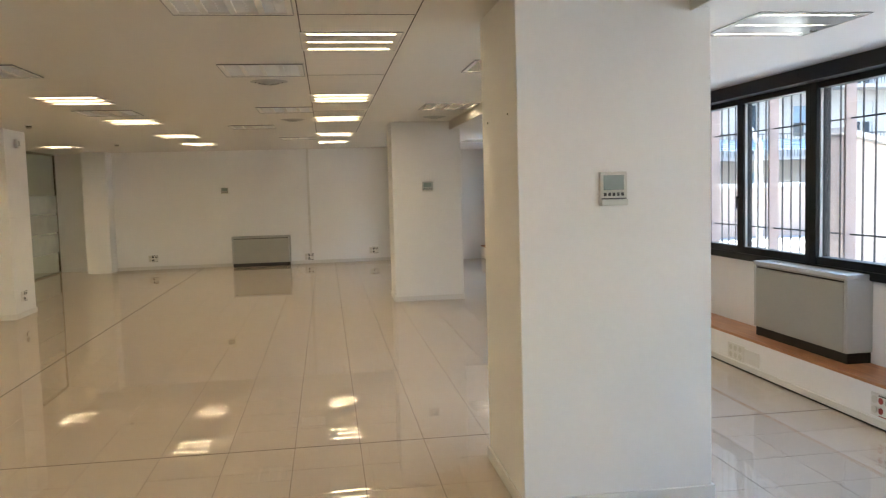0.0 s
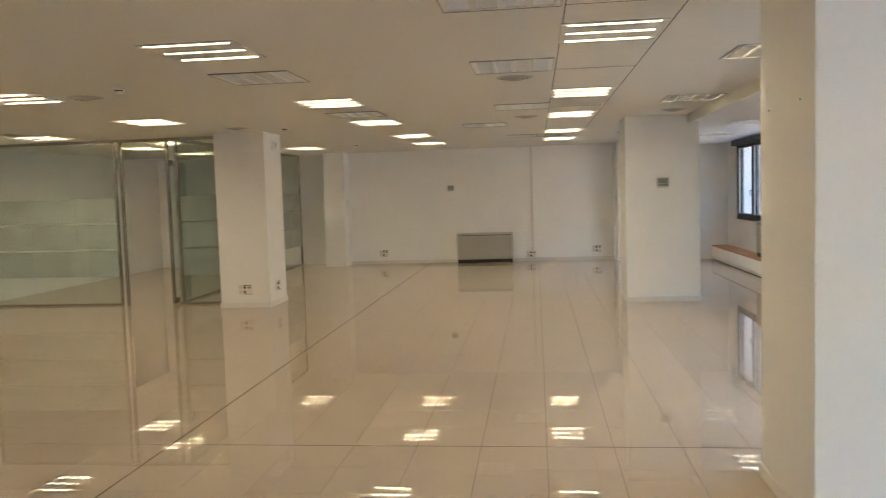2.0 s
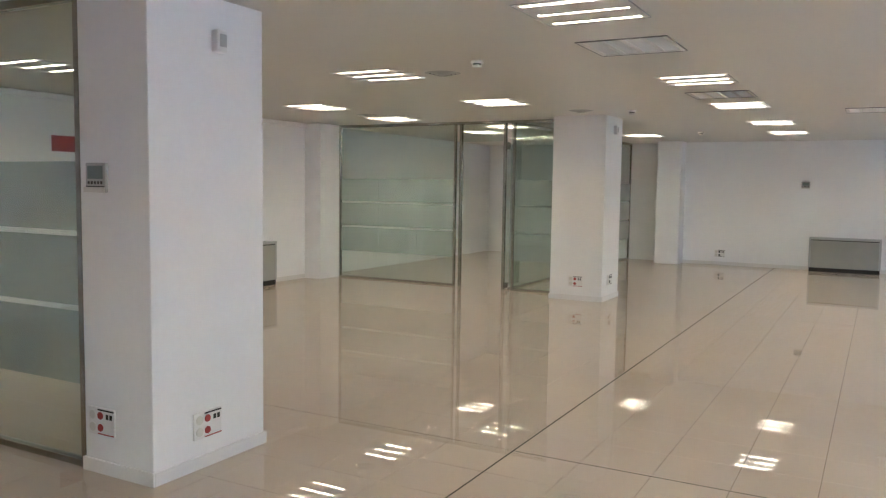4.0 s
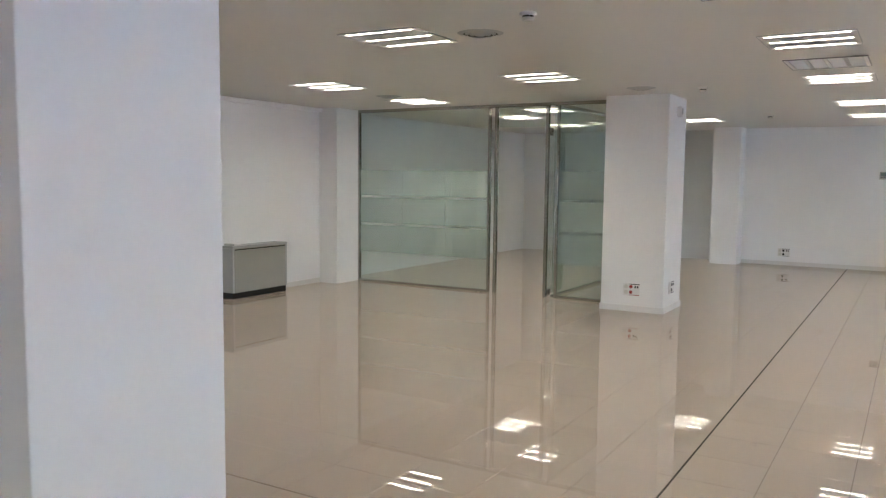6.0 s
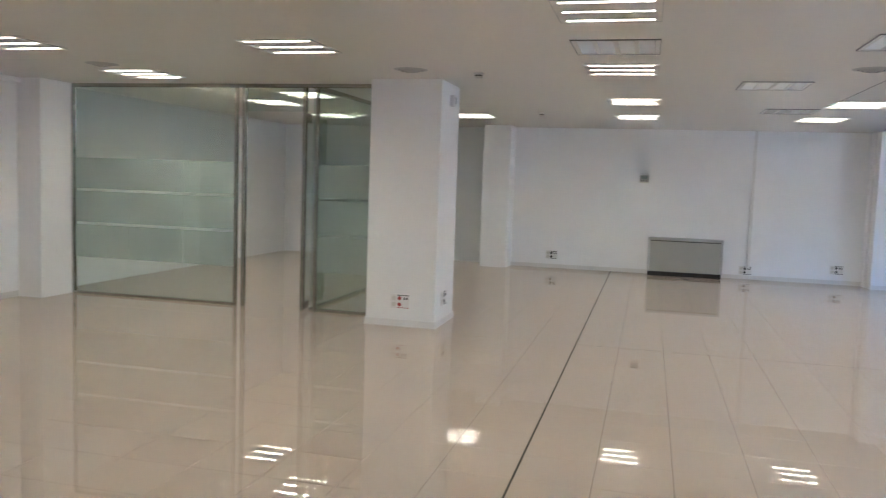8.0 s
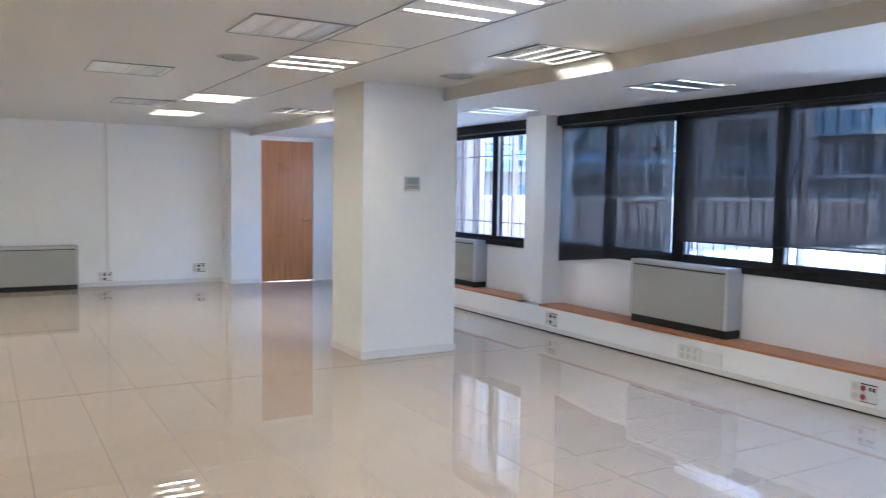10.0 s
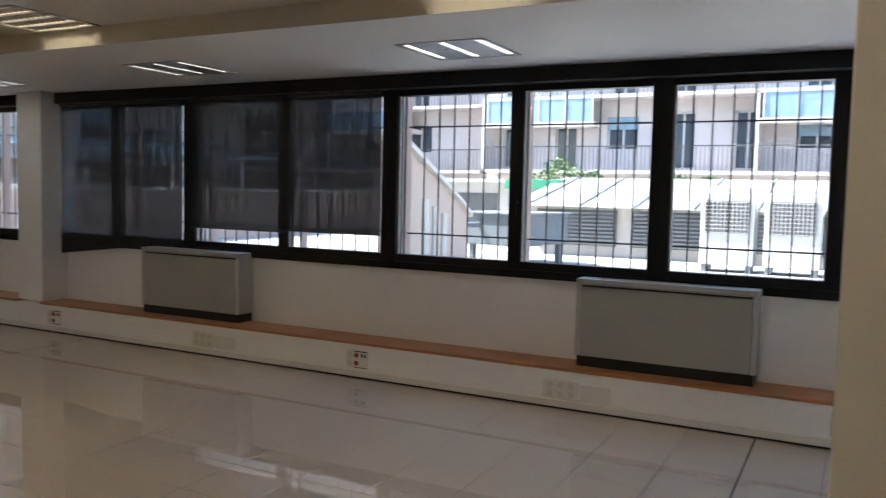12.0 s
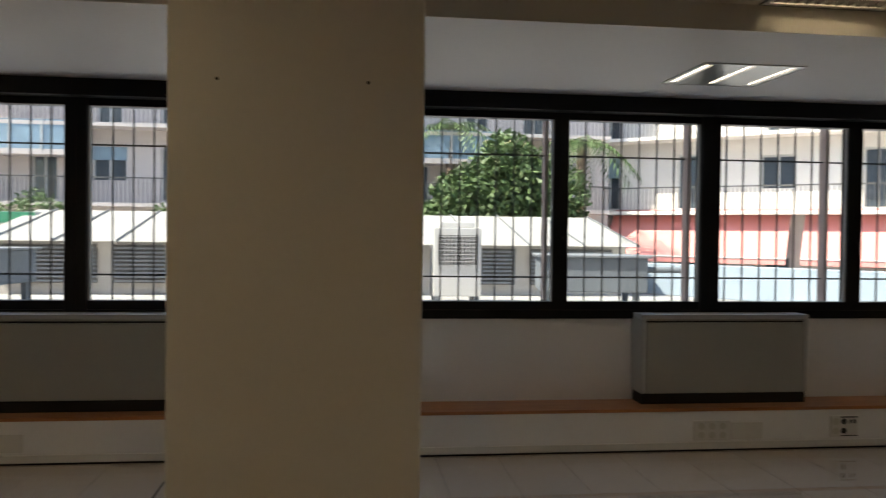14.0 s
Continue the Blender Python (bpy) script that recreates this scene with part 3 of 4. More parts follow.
def socket_plate(m, kind, label):
    t = thing("socket_plate", m, label, "power socket", "socket plates")
    if kind == "six":
        part("plate", box(-0.13, 0.13, -0.010, 0, -0.065, 0.065, 0.003), M_PLASTIC, t)
        for i in range(3):
            for j in (-0.03, 0.03):
                x = -0.075 + 0.075 * i
                part("outlet", cyl((x, -0.0100, j), (x, -0.014, j), 0.023, 14), M_CREAM, t)
        part("cover", box(0.135, 0.36, -0.007, 0, -0.06, 0.05, 0.002), M_PLASTIC, t)
    else:
        part("plate", box(-0.10, 0.10, -0.012, 0, -0.072, 0.072, 0.003), M_PLASTIC, t)
        for j in (-0.032, 0.032):
            part("outlet", cyl((-0.062, -0.012, j), (-0.062, -0.016, j), 0.024, 14), M_CREAM, t)
            part("outlet", cyl((-0.004, -0.012, j), (-0.004, -0.016, j), 0.020, 14), M_RED if kind == "red" else M_DARK, t)
        for x in (0.048, 0.076):
            part("data_jack", box(x - 0.009, x + 0.009, -0.0145, -0.0125, 0.018, 0.044), M_DARK, t)
        part("strip", box(-0.025, 0.098, -0.0135, -0.0122, 0.058, 0.066), M_DARK, t)
        part("strip", box(-0.025, 0.098, -0.0135, -0.0122, -0.068, -0.062), M_RED if kind == "red" else M_DARK, t)
    return t


for y, k in ((11.92, "dark"), (8.33, "red"), (4.87, "red"), (0.96, "dark")):
    socket_plate(pose(LEDGE_X, y, 0.155, 0, 0, E_ROT), k, "white socket plate with coloured outlets on the ledge")
for y in (9.95, 6.65, 1.91):
    socket_plate(pose(LEDGE_X, y, 0.14, 0, 0, E_ROT), "six", "white plate with six sockets and a blank cover")
for x, z in ((-3.29, 0.235), (1.42, 0.24)):
    socket_plate(pose(x, FAR_Y, z), "dark", "white socket plate on the end wall")
socket_plate(pose(-0.0, FAR_Y, 0.15), "dark", "white socket plate below the cable conduit")
socket_plate(pose(-3.93, 3.93, 0.28), "red", "white socket plate with red outlets on a column")
socket_plate(pose(-3.56, 4.29, 0.235, 0, 0, 90), "red", "white socket plate with red outlets on a column")
socket_plate(pose(-4.04, 11.556, 0.26), "red", "white socket plate with red outlets on a column")
socket_plate(pose(-3.67, 11.87, 0.28, 0, 0, 90), "dark", "white socket plate on the side of a column")
socket_plate(pose(WEST_X, 8.98, 0.23, 0, 0, 90), "red", "white socket plate on the side wall")
socket_plate(pose(-6.3, 18.45, 0.3), "dark", "white socket plate on the glass room's back wall")

# ---- windows ----
FX0, FX1 = 4.06, 4.17


def window(name, y0, y1, mid, far_end=False):
    """A pair of black-framed panes between the mullion axes y0 and y1."""
    t = thing(name, pose(0, 0, 0), "black-framed window with two large panes", "window", "", "structure")
    fr = bmesh.new()
    add_box(fr, FX0, FX1, y0, y0 + 0.069, WIN_Z0, 2.30, 0.004)
    add_box(fr, FX0, FX1, y1 - 0.069, y1, WIN_Z0, 2.30, 0.004)
    add_box(fr, FX0, FX1, y0 + 0.069, y1 - 0.069, WIN_Z0, WIN_Z0 + 0.06, 0.004)
    part("window_frame", fr, M_BLACK, t)
    part("header", box(3.955, FX1, y0, y1, 2.285, SOFF - 0.002, 0.004), M_BLACK, t)
    for a, b in ((y0 + 0.069, mid), (mid, y1 - 0.069)):
        sa = bmesh.new()
        e = 0.052
        add_box(sa, FX0 + 0.012, FX1 - 0.01, a, a + (e if a == mid else 0.004), WIN_Z0 + 0.06, 2.285, 0.002)
        add_box(sa, FX0 + 0.012, FX1 - 0.01, b - (e if b == mid else 0.004), b, WIN_Z0 + 0.06, 2.285, 0.002)
        e0 = a + (e if a == mid else 0.004)
        e1 = b - (e if b == mid else 0.004)
        add_box(sa, FX0 + 0.012, FX1 - 0.01, e0, e1, WIN_Z0 + 0.06, WIN_Z0 + 0.118, 0.002)
        add_box(sa, FX0 + 0.012, FX1 - 0.01, e0, e1, 2.238, 2.285, 0.002)
        sash = part("sash", sa, M_BLACK, t)
        g = part("pane", box(4.122, 4.128, e0, e1, WIN_Z0 + 0.118, 2.238), M_GLASS, sash)
        g.visible_shadow = False
        gk = bmesh.new()
        for q in (e0, e1 - 0.007):
            add_box(gk, FX0 + 0.03, FX0 + 0.05, q, q + 0.007, WIN_Z0 + 0.118, 2.238)
        part("gasket", gk, M_GREYK, sash)
    h = cyl((FX0 + 0.01, mid - 0.02, 1.42), (FX0 - 0.03, mid - 0.02, 1.42), 0.009)
    add_cyl(h, (FX0 - 0.028, mid - 0.02, 1.43), (FX0 - 0.028, mid - 0.02, 1.32), 0.009)
    part("handle", h, M_BLACK, t)
    return t


# pairs south of y -2.6 are unseen, added to bring in more daylight
WINS = [(-7.10, -4.80, -5.95), (-4.80, -2.60, -3.70), (-2.60, -0.40, -1.50), (-0.40, 1.80, 0.70), (1.80, 3.95, 2.887), (3.95, 6.093, 5.0), (6.093, 8.25, 7.158), (8.25, 10.42, 9.33), (10.42, 12.40, 11.42),
        (12.55, 14.72, 13.56), (14.72, 16.9, 15.81)]
for k, (a, b, m) in enumerate(WINS):
    window("window_%d" % (k + 1), a, b, m)

# dark roller blinds


def blind(y0, y1, z0, sag, label):
    t = thing("roller_blind", pose(4.03, (y0 + y1) / 2, 0), label, "roller blind", "roller blinds")
    w = (y1 - y0) / 2
    bm = bmesh.new()
    n, k = 16, 14
    vs = {}
    for i in range(n + 1):
        for j in range(k + 1):
            u, v = i / n, j / k
            y = -w + 2 * w * u
            z = 2.27 + (z0 - 2.27) * v - sag * v * v * (u if sag > 0 else -(1 - u))
            x = 0.006 * math.sin(u * 9 + v * 3) * v - 0.02 * abs(sag) * v
            vs[i, j] = bm.verts.new((x, y, z))
    for i in range(n):
        for j in range(k):
            bm.faces.new([vs[i, j], vs[i + 1, j], vs[i + 1, j + 1], vs[i, j + 1]])
    part("fabric", bm, M_SHADE, t, "dark see-through screen fabric", True)
    part("roller", cyl((0, -w, 2.275), (0, w, 2.275), 0.018, 12), M_DARK, t)
    if not sag:
        part("bottom_bar", cyl((0, -w, z0), (0, w, z0), 0.008, 8), M_DARK, t)
    return t


blind(10.47, 12.34, 0.95, 0.20, "dark roller blind hanging down past the sill")
blind(9.285, 10.36, 1.11, 0, "dark roller blind lowered most of the way")
blind(8.31, 9.265, 1.125, 0, "dark roller blind lowered most of the way")

# iron bars outside the windows
for k, (a, b, m) in enumerate(WINS):
    t = thing("window_grille", pose(4.40, 0, 0), "grey iron bars outside the window", "window bars", "window bars")
    n = 8
    for q0, q1 in ((a, m), (m, b)):
        for i in range(1, n):
            o = part("bar", box(-0.005, 0.005, -0.005, 0.005, 0.60, 2.62), M_BAR, t)
            o.location = (0, q0 + i * (q1 - q0) / n, 0)
        o = part("fin", box(-0.035, 0.055, -0.012, 0.012, 0.55, 2.70), M_FIN, t, "pinkish upright fin")
        o.location = (0, q0 + 0.03, 0)
    for z in (2.02, 1.13):
        part("rail", box(0.0055, 0.0115, a, b, z - 0.006, z + 0.006), M_BAR, t)

# ---- glass partitions ----
FILM = ((1.265, 1.63), (0.865, 1.235), (0.44, 0.835))


def glass_panel(parent, axis, at, a0, a1, z0=0.03, z1=2.46, film=True):
    mk = (lambda p, q, r, s, o0, o1: box(p, q, at + o0, at + o1, r, s)) if axis == 'y' else (lambda p, q, r, s, o0, o1: box(at + o0, at + o1, p, q, r, s))
    g = part("pane", mk(a0, a1, z0, z1, -0.005, 0.005), M_PGLASS, parent)
    g.visible_shadow = False
    if film:
        for f0, f1 in FILM:
            part("film", mk(a0, a1, f0, f1, 0.006, 0.0066), M_FILM, g, "frosted film band")
    return g


def rail(parent, axis, at, a0, a1, z0, z1, t=0.022, name="rail"):
    bm = box(a0, a1, at - t, at + t, z0, z1, 0.003) if axis == 'y' else box(at - t, at + t, a0, a1, z0, z1, 0.003)
    return part(name, bm, M_CHROME, parent)


gp = thing("glass_partition", pose(0, 0, 0), "glass partition with frosted bands and steel frame", "glass partition")
Y = 12.02
rail(gp, 'y', Y, -8.33, -6.18, 0.0, 0.03)
rail(gp, 'y', Y, -8.33, -4.41, 2.46, CEIL)
rail(gp, 'y', Y, -5.17, -4.41, 0.0, 0.03)
for a, w in ((-8.33, 0.028), (-6.18, 0.03), (-6.085, 0.04), (-5.355, 0.04), (-5.20, 0.03)):
    rail(gp, 'y', Y, a, a + w, 0.0, 2.46, 0.025, "post")
for a, b in ((-8.30, -7.568), (-7.564, -6.846), (-6.842, -6.18)):
    glass_panel(gp, 'y', Y, a, b)
glass_panel(gp, 'y', Y, -5.17, -4.41)
glass_panel(gp, 'y', Y, -6.06, -5.30, 2.20, 2.46, False)
gd = thing("glass_door", pose(-5.335, 12.04, 0, 0, 0, 96), "open glass door with steel patch fittings", "glass door")
g = part("leaf", box(0.01, 0.78, -0.005, 0.005, 0.02, 2.17), M_PGLASS, gd)
g.visible_shadow = False
part("patch", box(0.0, 0.16, -0.02, 0.02, 2.09, 2.19, 0.003), M_CHROME, gd)
part("patch", box(0.0, 0.16, -0.02, 0.02, 0.008, 0.09, 0.003), M_CHROME, gd)
part("edge", box(0.0, 0.012, -0.012, 0.012, 0.09, 2.09), M_CHROME, gd)
gs = thing("glass_partition", pose(0, 0, 0), "side glass partition of the glass room", "glass partition")
X = -5.25
rail(gs, 'x', X, 12.05, 18.44, 0.0, 0.03)
rail(gs, 'x', X, 12.05, 18.44, 2.46, CEIL)
for a in (14.1, 16.2, 18.40):
    rail(gs, 'x', X, a, a + 0.03, 0.03, 2.46, 0.02, "post")
for a, b in ((12.06, 14.1), (14.13, 16.2), (16.23, 18.40)):
    glass_panel(gs, 'x', X, a, b)
gn = thing("glass_partition", pose(0, 0, 0), "glass partition beside the socketed column", "glass partition")
Y = 3.96
rail(gn, 'y', Y, -8.64, -4.10, 0.0, 0.04)
rail(gn, 'y', Y, -8.64, -4.10, 2.45, CEIL)
for a in (-8.64, -6.40, -4.115):
    rail(gn, 'y', Y, a, a + 0.04, 0.0, 2.46, 0.025, "post")
glass_panel(gn, 'y', Y, -8.60, -6.40)
glass_panel(gn, 'y', Y, -6.36, -4.115)
sg = tagged(bm_obj("exit_sign", box(-0.006, 0, -0.15, 0.15, -0.09, 0.09, 0.002), M_RED), "small red sign on the wall", "sign")
sg.matrix_world = pose(WEST_X + 0.006, 7.15, 1.95)

# ---- outdoors ----
M_TERRACE = mat("pale_terrace_paving", (0.30, 0.295, 0.29), 0.85, noise_amt=0.2, noise_scale=0.5, fine=8)
M_STUCCO_P = mat("pink_beige_stucco", (0.45, 0.36, 0.31), 0.9, noise_amt=0.12, noise_scale=0.4, fine=6)
M_LIME = mat("whitewashed_stucco", (0.74, 0.70, 0.66), 0.9, noise_amt=0.08, noise_scale=0.4, fine=6)
M_FACADE = mat("greyish_pink_facade", (0.60, 0.54, 0.52), 0.9, noise_amt=0.12, noise_scale=0.4, fine=6)
M_STUCCO_W = mat("pale_stucco", (0.52, 0.49, 0.45), 0.9, noise_amt=0.1, noise_scale=0.3, fine=5)
M_WHITE_O = mat("white_metal_sheet", (0.54, 0.54, 0.53), 0.5, noise_amt=0.06, noise_scale=1.0)
# lighter than the red cloth itself: the sun's glare is put into the colour
M_AWN = mat("red_awning_cloth", (0.66, 0.28, 0.26), 0.8, noise_amt=0.1)
M_GREY_O = mat("grey_galvanised_sheet", (0.22, 0.24, 0.26), 0.5, metal=0.4, noise_amt=0.15, noise_scale=2)
M_DGREY = mat("dark_louvre", (0.12, 0.115, 0.11), 0.6, noise_amt=0.2)
M_WINO = mat("dark_far_glass", (0.06, 0.08, 0.10), 0.15, noise_amt=0.3, noise_scale=1.0)
M_BLUEO = mat("pale_blue_glass_balcony", (0.25, 0.36, 0.45), 0.2, noise_amt=0.2)
M_LEAF = mat("green_leaf", (0.07, 0.12, 0.04), 0.6, noise_amt=0.4, noise_scale=2, fine=10, island=0.6)
M_TRUNK = mat("brown_trunk", (0.12, 0.085, 0.06), 0.9, noise_amt=0.3, noise_scale=6)
structure("ground", box(4.39, 160, -120, 160, -0.4, -0.12), M_TERRACE, "sunlit pale roof terrace", "terrace")
# unseen mass added above the office to throw shade on the terrace
structure("unseen_upper_floors", box(WEST_X - 0.3, 4.38, BACK_Y - 0.3, 18.8, 3.11, 13.0), M_STUCCO_P, "unseen upper storeys, added to shade the terrace", "building")


def building(m, w, h, depth, wall_m, label, storey=3.0, pitch=2.6, balcony_every=1, glazed=False, seed=1):
    """Front at local y=0 facing -y, running along x from 0 to w."""
    rnd = random.Random(seed)
    t = thing("building", m, label, "building", "far buildings")
    n_st = int(h / storey)
    n_w = int(w / pitch)
    holes = []
    for s in range(n_st):
        for i in range(n_w):
            ww, z0, z1 = (0.95, 0.15, 2.35) if (i + s) % 3 else (1.3, 0.9, 2.2)
            x = (i + 0.5) * pitch
            holes.append((x - ww / 2, x + ww / 2, s * storey + z0, s * storey + z1))
    bm = wall_with_holes('y', 0.0, 0.3, 0, w, -3.0, h, holes)
    add_box(bm, 0, w, 1.6, depth, -3.0, h)
    add_box(bm, -0.2, w + 0.2, -0.25, depth, h, h + 0.3)
    part("wall", bm, wall_m, t)
    for k, (x0, x1, z0, z1) in enumerate(holes):
        fr = bmesh.new()
        for a, b in ((x0, x0 + 0.07), ((x0 + x1) / 2 - 0.04, (x0 + x1) / 2 + 0.04), (x1 - 0.07, x1)):
            add_box(fr, a, b, 0.12, 0.18, z0, z1)
        add_box(fr, x0, x1, 0.12, 0.18, z1 - 0.08, z1)
        wn = part("window", fr, M_WHITE_O, t)
        part("pane", box(x0, x1, 0.19, 0.21, z0, z1), M_WINO, wn)
        if rnd.random() < 0.45:
            zs = z1 - (z1 - z0) * rnd.uniform(0.3, 0.75)
            part("shutter", box(x0, x1, 0.06, 0.10, zs, z1), M_BLUEO if rnd.random() < 0.4 else M_WHITE_O, wn)
    for s in range(1, n_st):
        z = s * storey
        part("balcony", box(0.3, w - 0.3, -1.1, 0.0, z - 0.14, z), wall_m, t)
        if glazed and s == 1:
            for q in range(int(w / 5.5)):
                if q % 3 == 1:
                    continue
                x0 = 0.4 + q * 5.5
                part("glazing", box(x0, x0 + 4.6, -1.08, -1.05, z + 1.95, z + 3.05), M_BLUEO, t, "blue glazed balcony front")
                part("parapet", box(x0 - 0.1, x0 + 4.7, -1.1, -0.01, z + 1.75, z + 1.949), wall_m, t)
                for i in range(5):
                    part("glazing_post", box(x0 + i * 1.15, x0 + 0.06 + i * 1.15, -1.12, -1.04, z + 1.95, z + 3.1), M_WHITE_O, t)
                part("pier", box(x0 - 0.22, x0 - 0.101, -1.1, -0.01, z, z + 3.0), wall_m, t)
        rb = bmesh.new()
        add_box(rb, 0.3, w - 0.3, -1.09, -1.05, z + 0.92, z + 0.97)
        for i in range(int((w - 0.6) / 0.16)):
            add_box(rb, 0.3 + i * 0.16, 0.32 + i * 0.16, -1.08, -1.06, z, z + 0.93)
        tagged(part("railing", rb, M_DGREY, t), "dark iron balcony railing", "", "", "stuff")
    return t


# the block across the terrace, then the wings at either side
building(pose(33.0, 40.0, -0.5, 0, 0, 270), 20.0, 15.0, 8, M_FACADE, "pale apartment block with iron balconies", pitch=2.9, glazed=True, seed=3)
building(pose(31.0, 19.5, -0.5, 0, 0, 270), 26.0, 15.0, 8, M_FACADE, "pink-beige apartment block with iron balconies", pitch=2.4, glazed=True, seed=5)
building(pose(6.5, 33.0, -0.5, 0, 0, 0), 24.0, 15.0, 8, M_STUCCO_W, "white apartment block beyond the courtyard", pitch=2.7, seed=7)
building(pose(33.0, -5.5, -0.5, 0, 0, 232), 24.0, 12.0, 8, M_LIME, "sunlit white house with red awnings", pitch=3.4, seed=9)
end = tagged(bm_obj("wing_wall", bmesh.new(), M_STUCCO_P), "pink ribbed end wall of a side wing", "wall")
bm = box(4.45, 6.3, 17.2, 24.0, -0.2, 9.0)
for i in range(6):
    add_box(bm, 4.5 + i * 0.32, 4.6 + i * 0.32, 17.08, 17.2, -0.2, 9.0)
bm.to_mesh(end.data)
bm.free()
low = tagged(bm_obj("garden_wall", box(6.5, 27.0, 22.5, 22.8, -0.13, 1.32, 0.02), M_STUCCO_P), "low pink-brown wall at the terrace edge", "wall")
cap = tagged(bm_obj("wall_coping", box(6.4, 27.0, 22.4, 22.9, 1.321, 1.44, 0.01), M_WHITE_O), "white coping on the low wall", "coping")
glr = thing("glass_canopy", pose(16.5, 27.0, 0.75), "pale blue translucent canopy on thin posts", "canopy")
bm = bmesh.new()
add_quad(bm, (-9, -2.5, 1.75), (8, -2.5, 1.75), (8, 2.5, 2.35), (-9, 2.5, 2.35))
part("roof", bm, M_BLUEO, glr)
for i in range(6):
    part("post", box(-9 + i * 3.3, -8.9 + i * 3.3, -2.5, -2.4, -0.87, 1.75), M_WHITE_O, glr)
# gable-ended parapet running away from the windows
wd = thing("sloping_parapet", pose(7.0, 9.9, -0.12, 0, 0, math.degrees(math.atan2(1.9, 6.0))), "pinkish stair wall with a sloping top", "wall")
bm = bmesh.new()
L, prof = 6.3, ((0, 0), (6.3, 0), (6.3, 1.12), (5.2, 1.38), (0, 2.22))
f0 = [bm.verts.new((x, 0, z)) for x, z in prof]
f1 = [bm.verts.new((x, 0.25, z)) for x, z in prof]
bm.faces.new(f0)
bm.faces.new(f1[::-1])
for i in range(5):
    j = (i + 1) % 5
    bm.faces.new([f0[j], f0[i], f1[i], f1[j]])
part("wall", bm, M_STUCCO_P, wd)
bm = bmesh.new()
for (xa, za), (xb, zb) in (((6.4, 1.11), (5.2, 1.382)), ((5.2, 1.382), (-0.1, 2.25))):
    p = [(xa, -0.08, za), (xb, -0.08, zb), (xb, 0.33, zb), (xa, 0.33, za)]
    a = [bm.verts.new(q) for q in p]
    b = [bm.verts.new((q[0], q[1], q[2] + 0.07)) for q in p]
    bm.faces.new(a[::-1])
    bm.faces.new(b)
    for i in range(4):
        j = (i + 1) % 4
        bm.faces.new([a[i], a[j], b[j], b[i]])
part("coping", bm, M_STUCCO_W, wd)
for k, x in enumerate((1.5, 2.3, 3.1)):
    v = part("vent", box(x, x + 0.42, -0.03, -0.001, 0.35, 1.50 - 0.12 * k), M_STUCCO_W, wd)
    for i in range(13):
        part("slat", box(x + 0.04, x + 0.38, -0.045, -0.031, 0.40 + i * 0.065, 0.44 + i * 0.065), M_FCTOP, v)

# roof shed with louvred front
sh = thing("plant_shed", pose(19.0, 5.0, -0.12), "low plant shed with dark louvres and a white roof", "shed")
part("body", box(0.08, 4.0, -8, 8, 0, 1.3), M_STUCCO_W, sh)
bm = bmesh.new()
add_quad(bm, (-0.35, -8.3, 1.30), (-0.35, 8.3, 1.30), (4.2, 8.3, 2.15), (4.2, -8.3, 2.15))
bmesh.ops.solidify(bm, geom=bm.faces[:], thickness=-0.08)
part("roof", bm, M_WHITE_O, sh)
for i in range(12):
    y = -8.2 + i * 1.45
    part("seam", cyl((-0.35, y, 1.33), (4.2, y, 2.18), 0.025, 6), M_GREY_O, sh)
for i in range(6):
    y = -7.6 + i * 2.6
    lv = part("louvre_panel", box(0.0, 0.07, y, y + 2.2, 0.28, 1.22), M_DGREY, sh)
    for k in range(9):
        part("slat", box(-0.05, -0.001, y, y + 2.2, 0.31 + 0.1 * k, 0.355 + 0.1 * k), M_GREY_O, lv)
# outdoor air-conditioning units
proto = thing("outdoor_unit", pose(16.6, 7.35, -0.12, 0, 0, 270), "tall white outdoor air-conditioning unit with grilles", "air conditioner", "outdoor units")
part("case", box(-0.55, 0.55, 0, 0.75, 0.16, 1.72, 0.02), M_WHITE_O, proto)
part("fan_hood", box(-0.4, 0.4, 0.1, 0.65, 1.7201, 1.86, 0.03), M_WHITE_O, proto)
gr = part("grille", box(-0.47, 0.47, -0.012, -0.001, 0.85, 1.55), M_DGREY, proto)
for i in range(12):
    part("wire", box(-0.47 + i * 0.082, -0.452 + i * 0.082, -0.022, -0.013, 0.85, 1.55), M_WHITE_O, gr)
for i in range(9):
    part("wire", box(-0.47, 0.47, -0.032, -0.0225, 0.86 + i * 0.082, 0.875 + i * 0.082), M_WHITE_O, gr)
for x in (-0.45, 0.45):
    part("foot", box(x - 0.06, x + 0.06, 0.02, 0.73, 0, 0.159), M_GREY_O, proto)
for y in (6.05, 4.6, 3.2, 1.85):
    copy_thing(proto, pose(16.6, y, -0.12, 0, 0, 270))


# darker than M_GREY_O and not metallic
M_TANK = mat("dark_grey_tank_sheet", (0.13, 0.15, 0.17), 0.6, noise_amt=0.2, noise_scale=2)


def tank(m, label):
    t = thing("roof_tank", m, label, "metal tank", "metal tanks")
    part("box", box(-1.05, 1.05, -0.75, 0.75, 0.46, 1.14, 0.02), M_TANK, t)
    part("lid", box(-1.12, 1.12, -0.82, 0.82, 1.141, 1.19, 0.01), M_GREY_O, t)
    for x in (-0.85, 0.85):
        for y in (-0.62, 0.62):
            part("leg", box(x - 0.06, x + 0.06, y - 0.06, y + 0.06, 0, 0.459), M_TANK, t)
    part("pipe", cyl((-1.05, 0.3, 0.9), (-1.9, 0.3, 0.9), 0.06), M_TANK, t)
    return t


tank(pose(15.6, 11.8, -0.12, 0, 0, -10.5), "grey sheet-metal tank on legs")
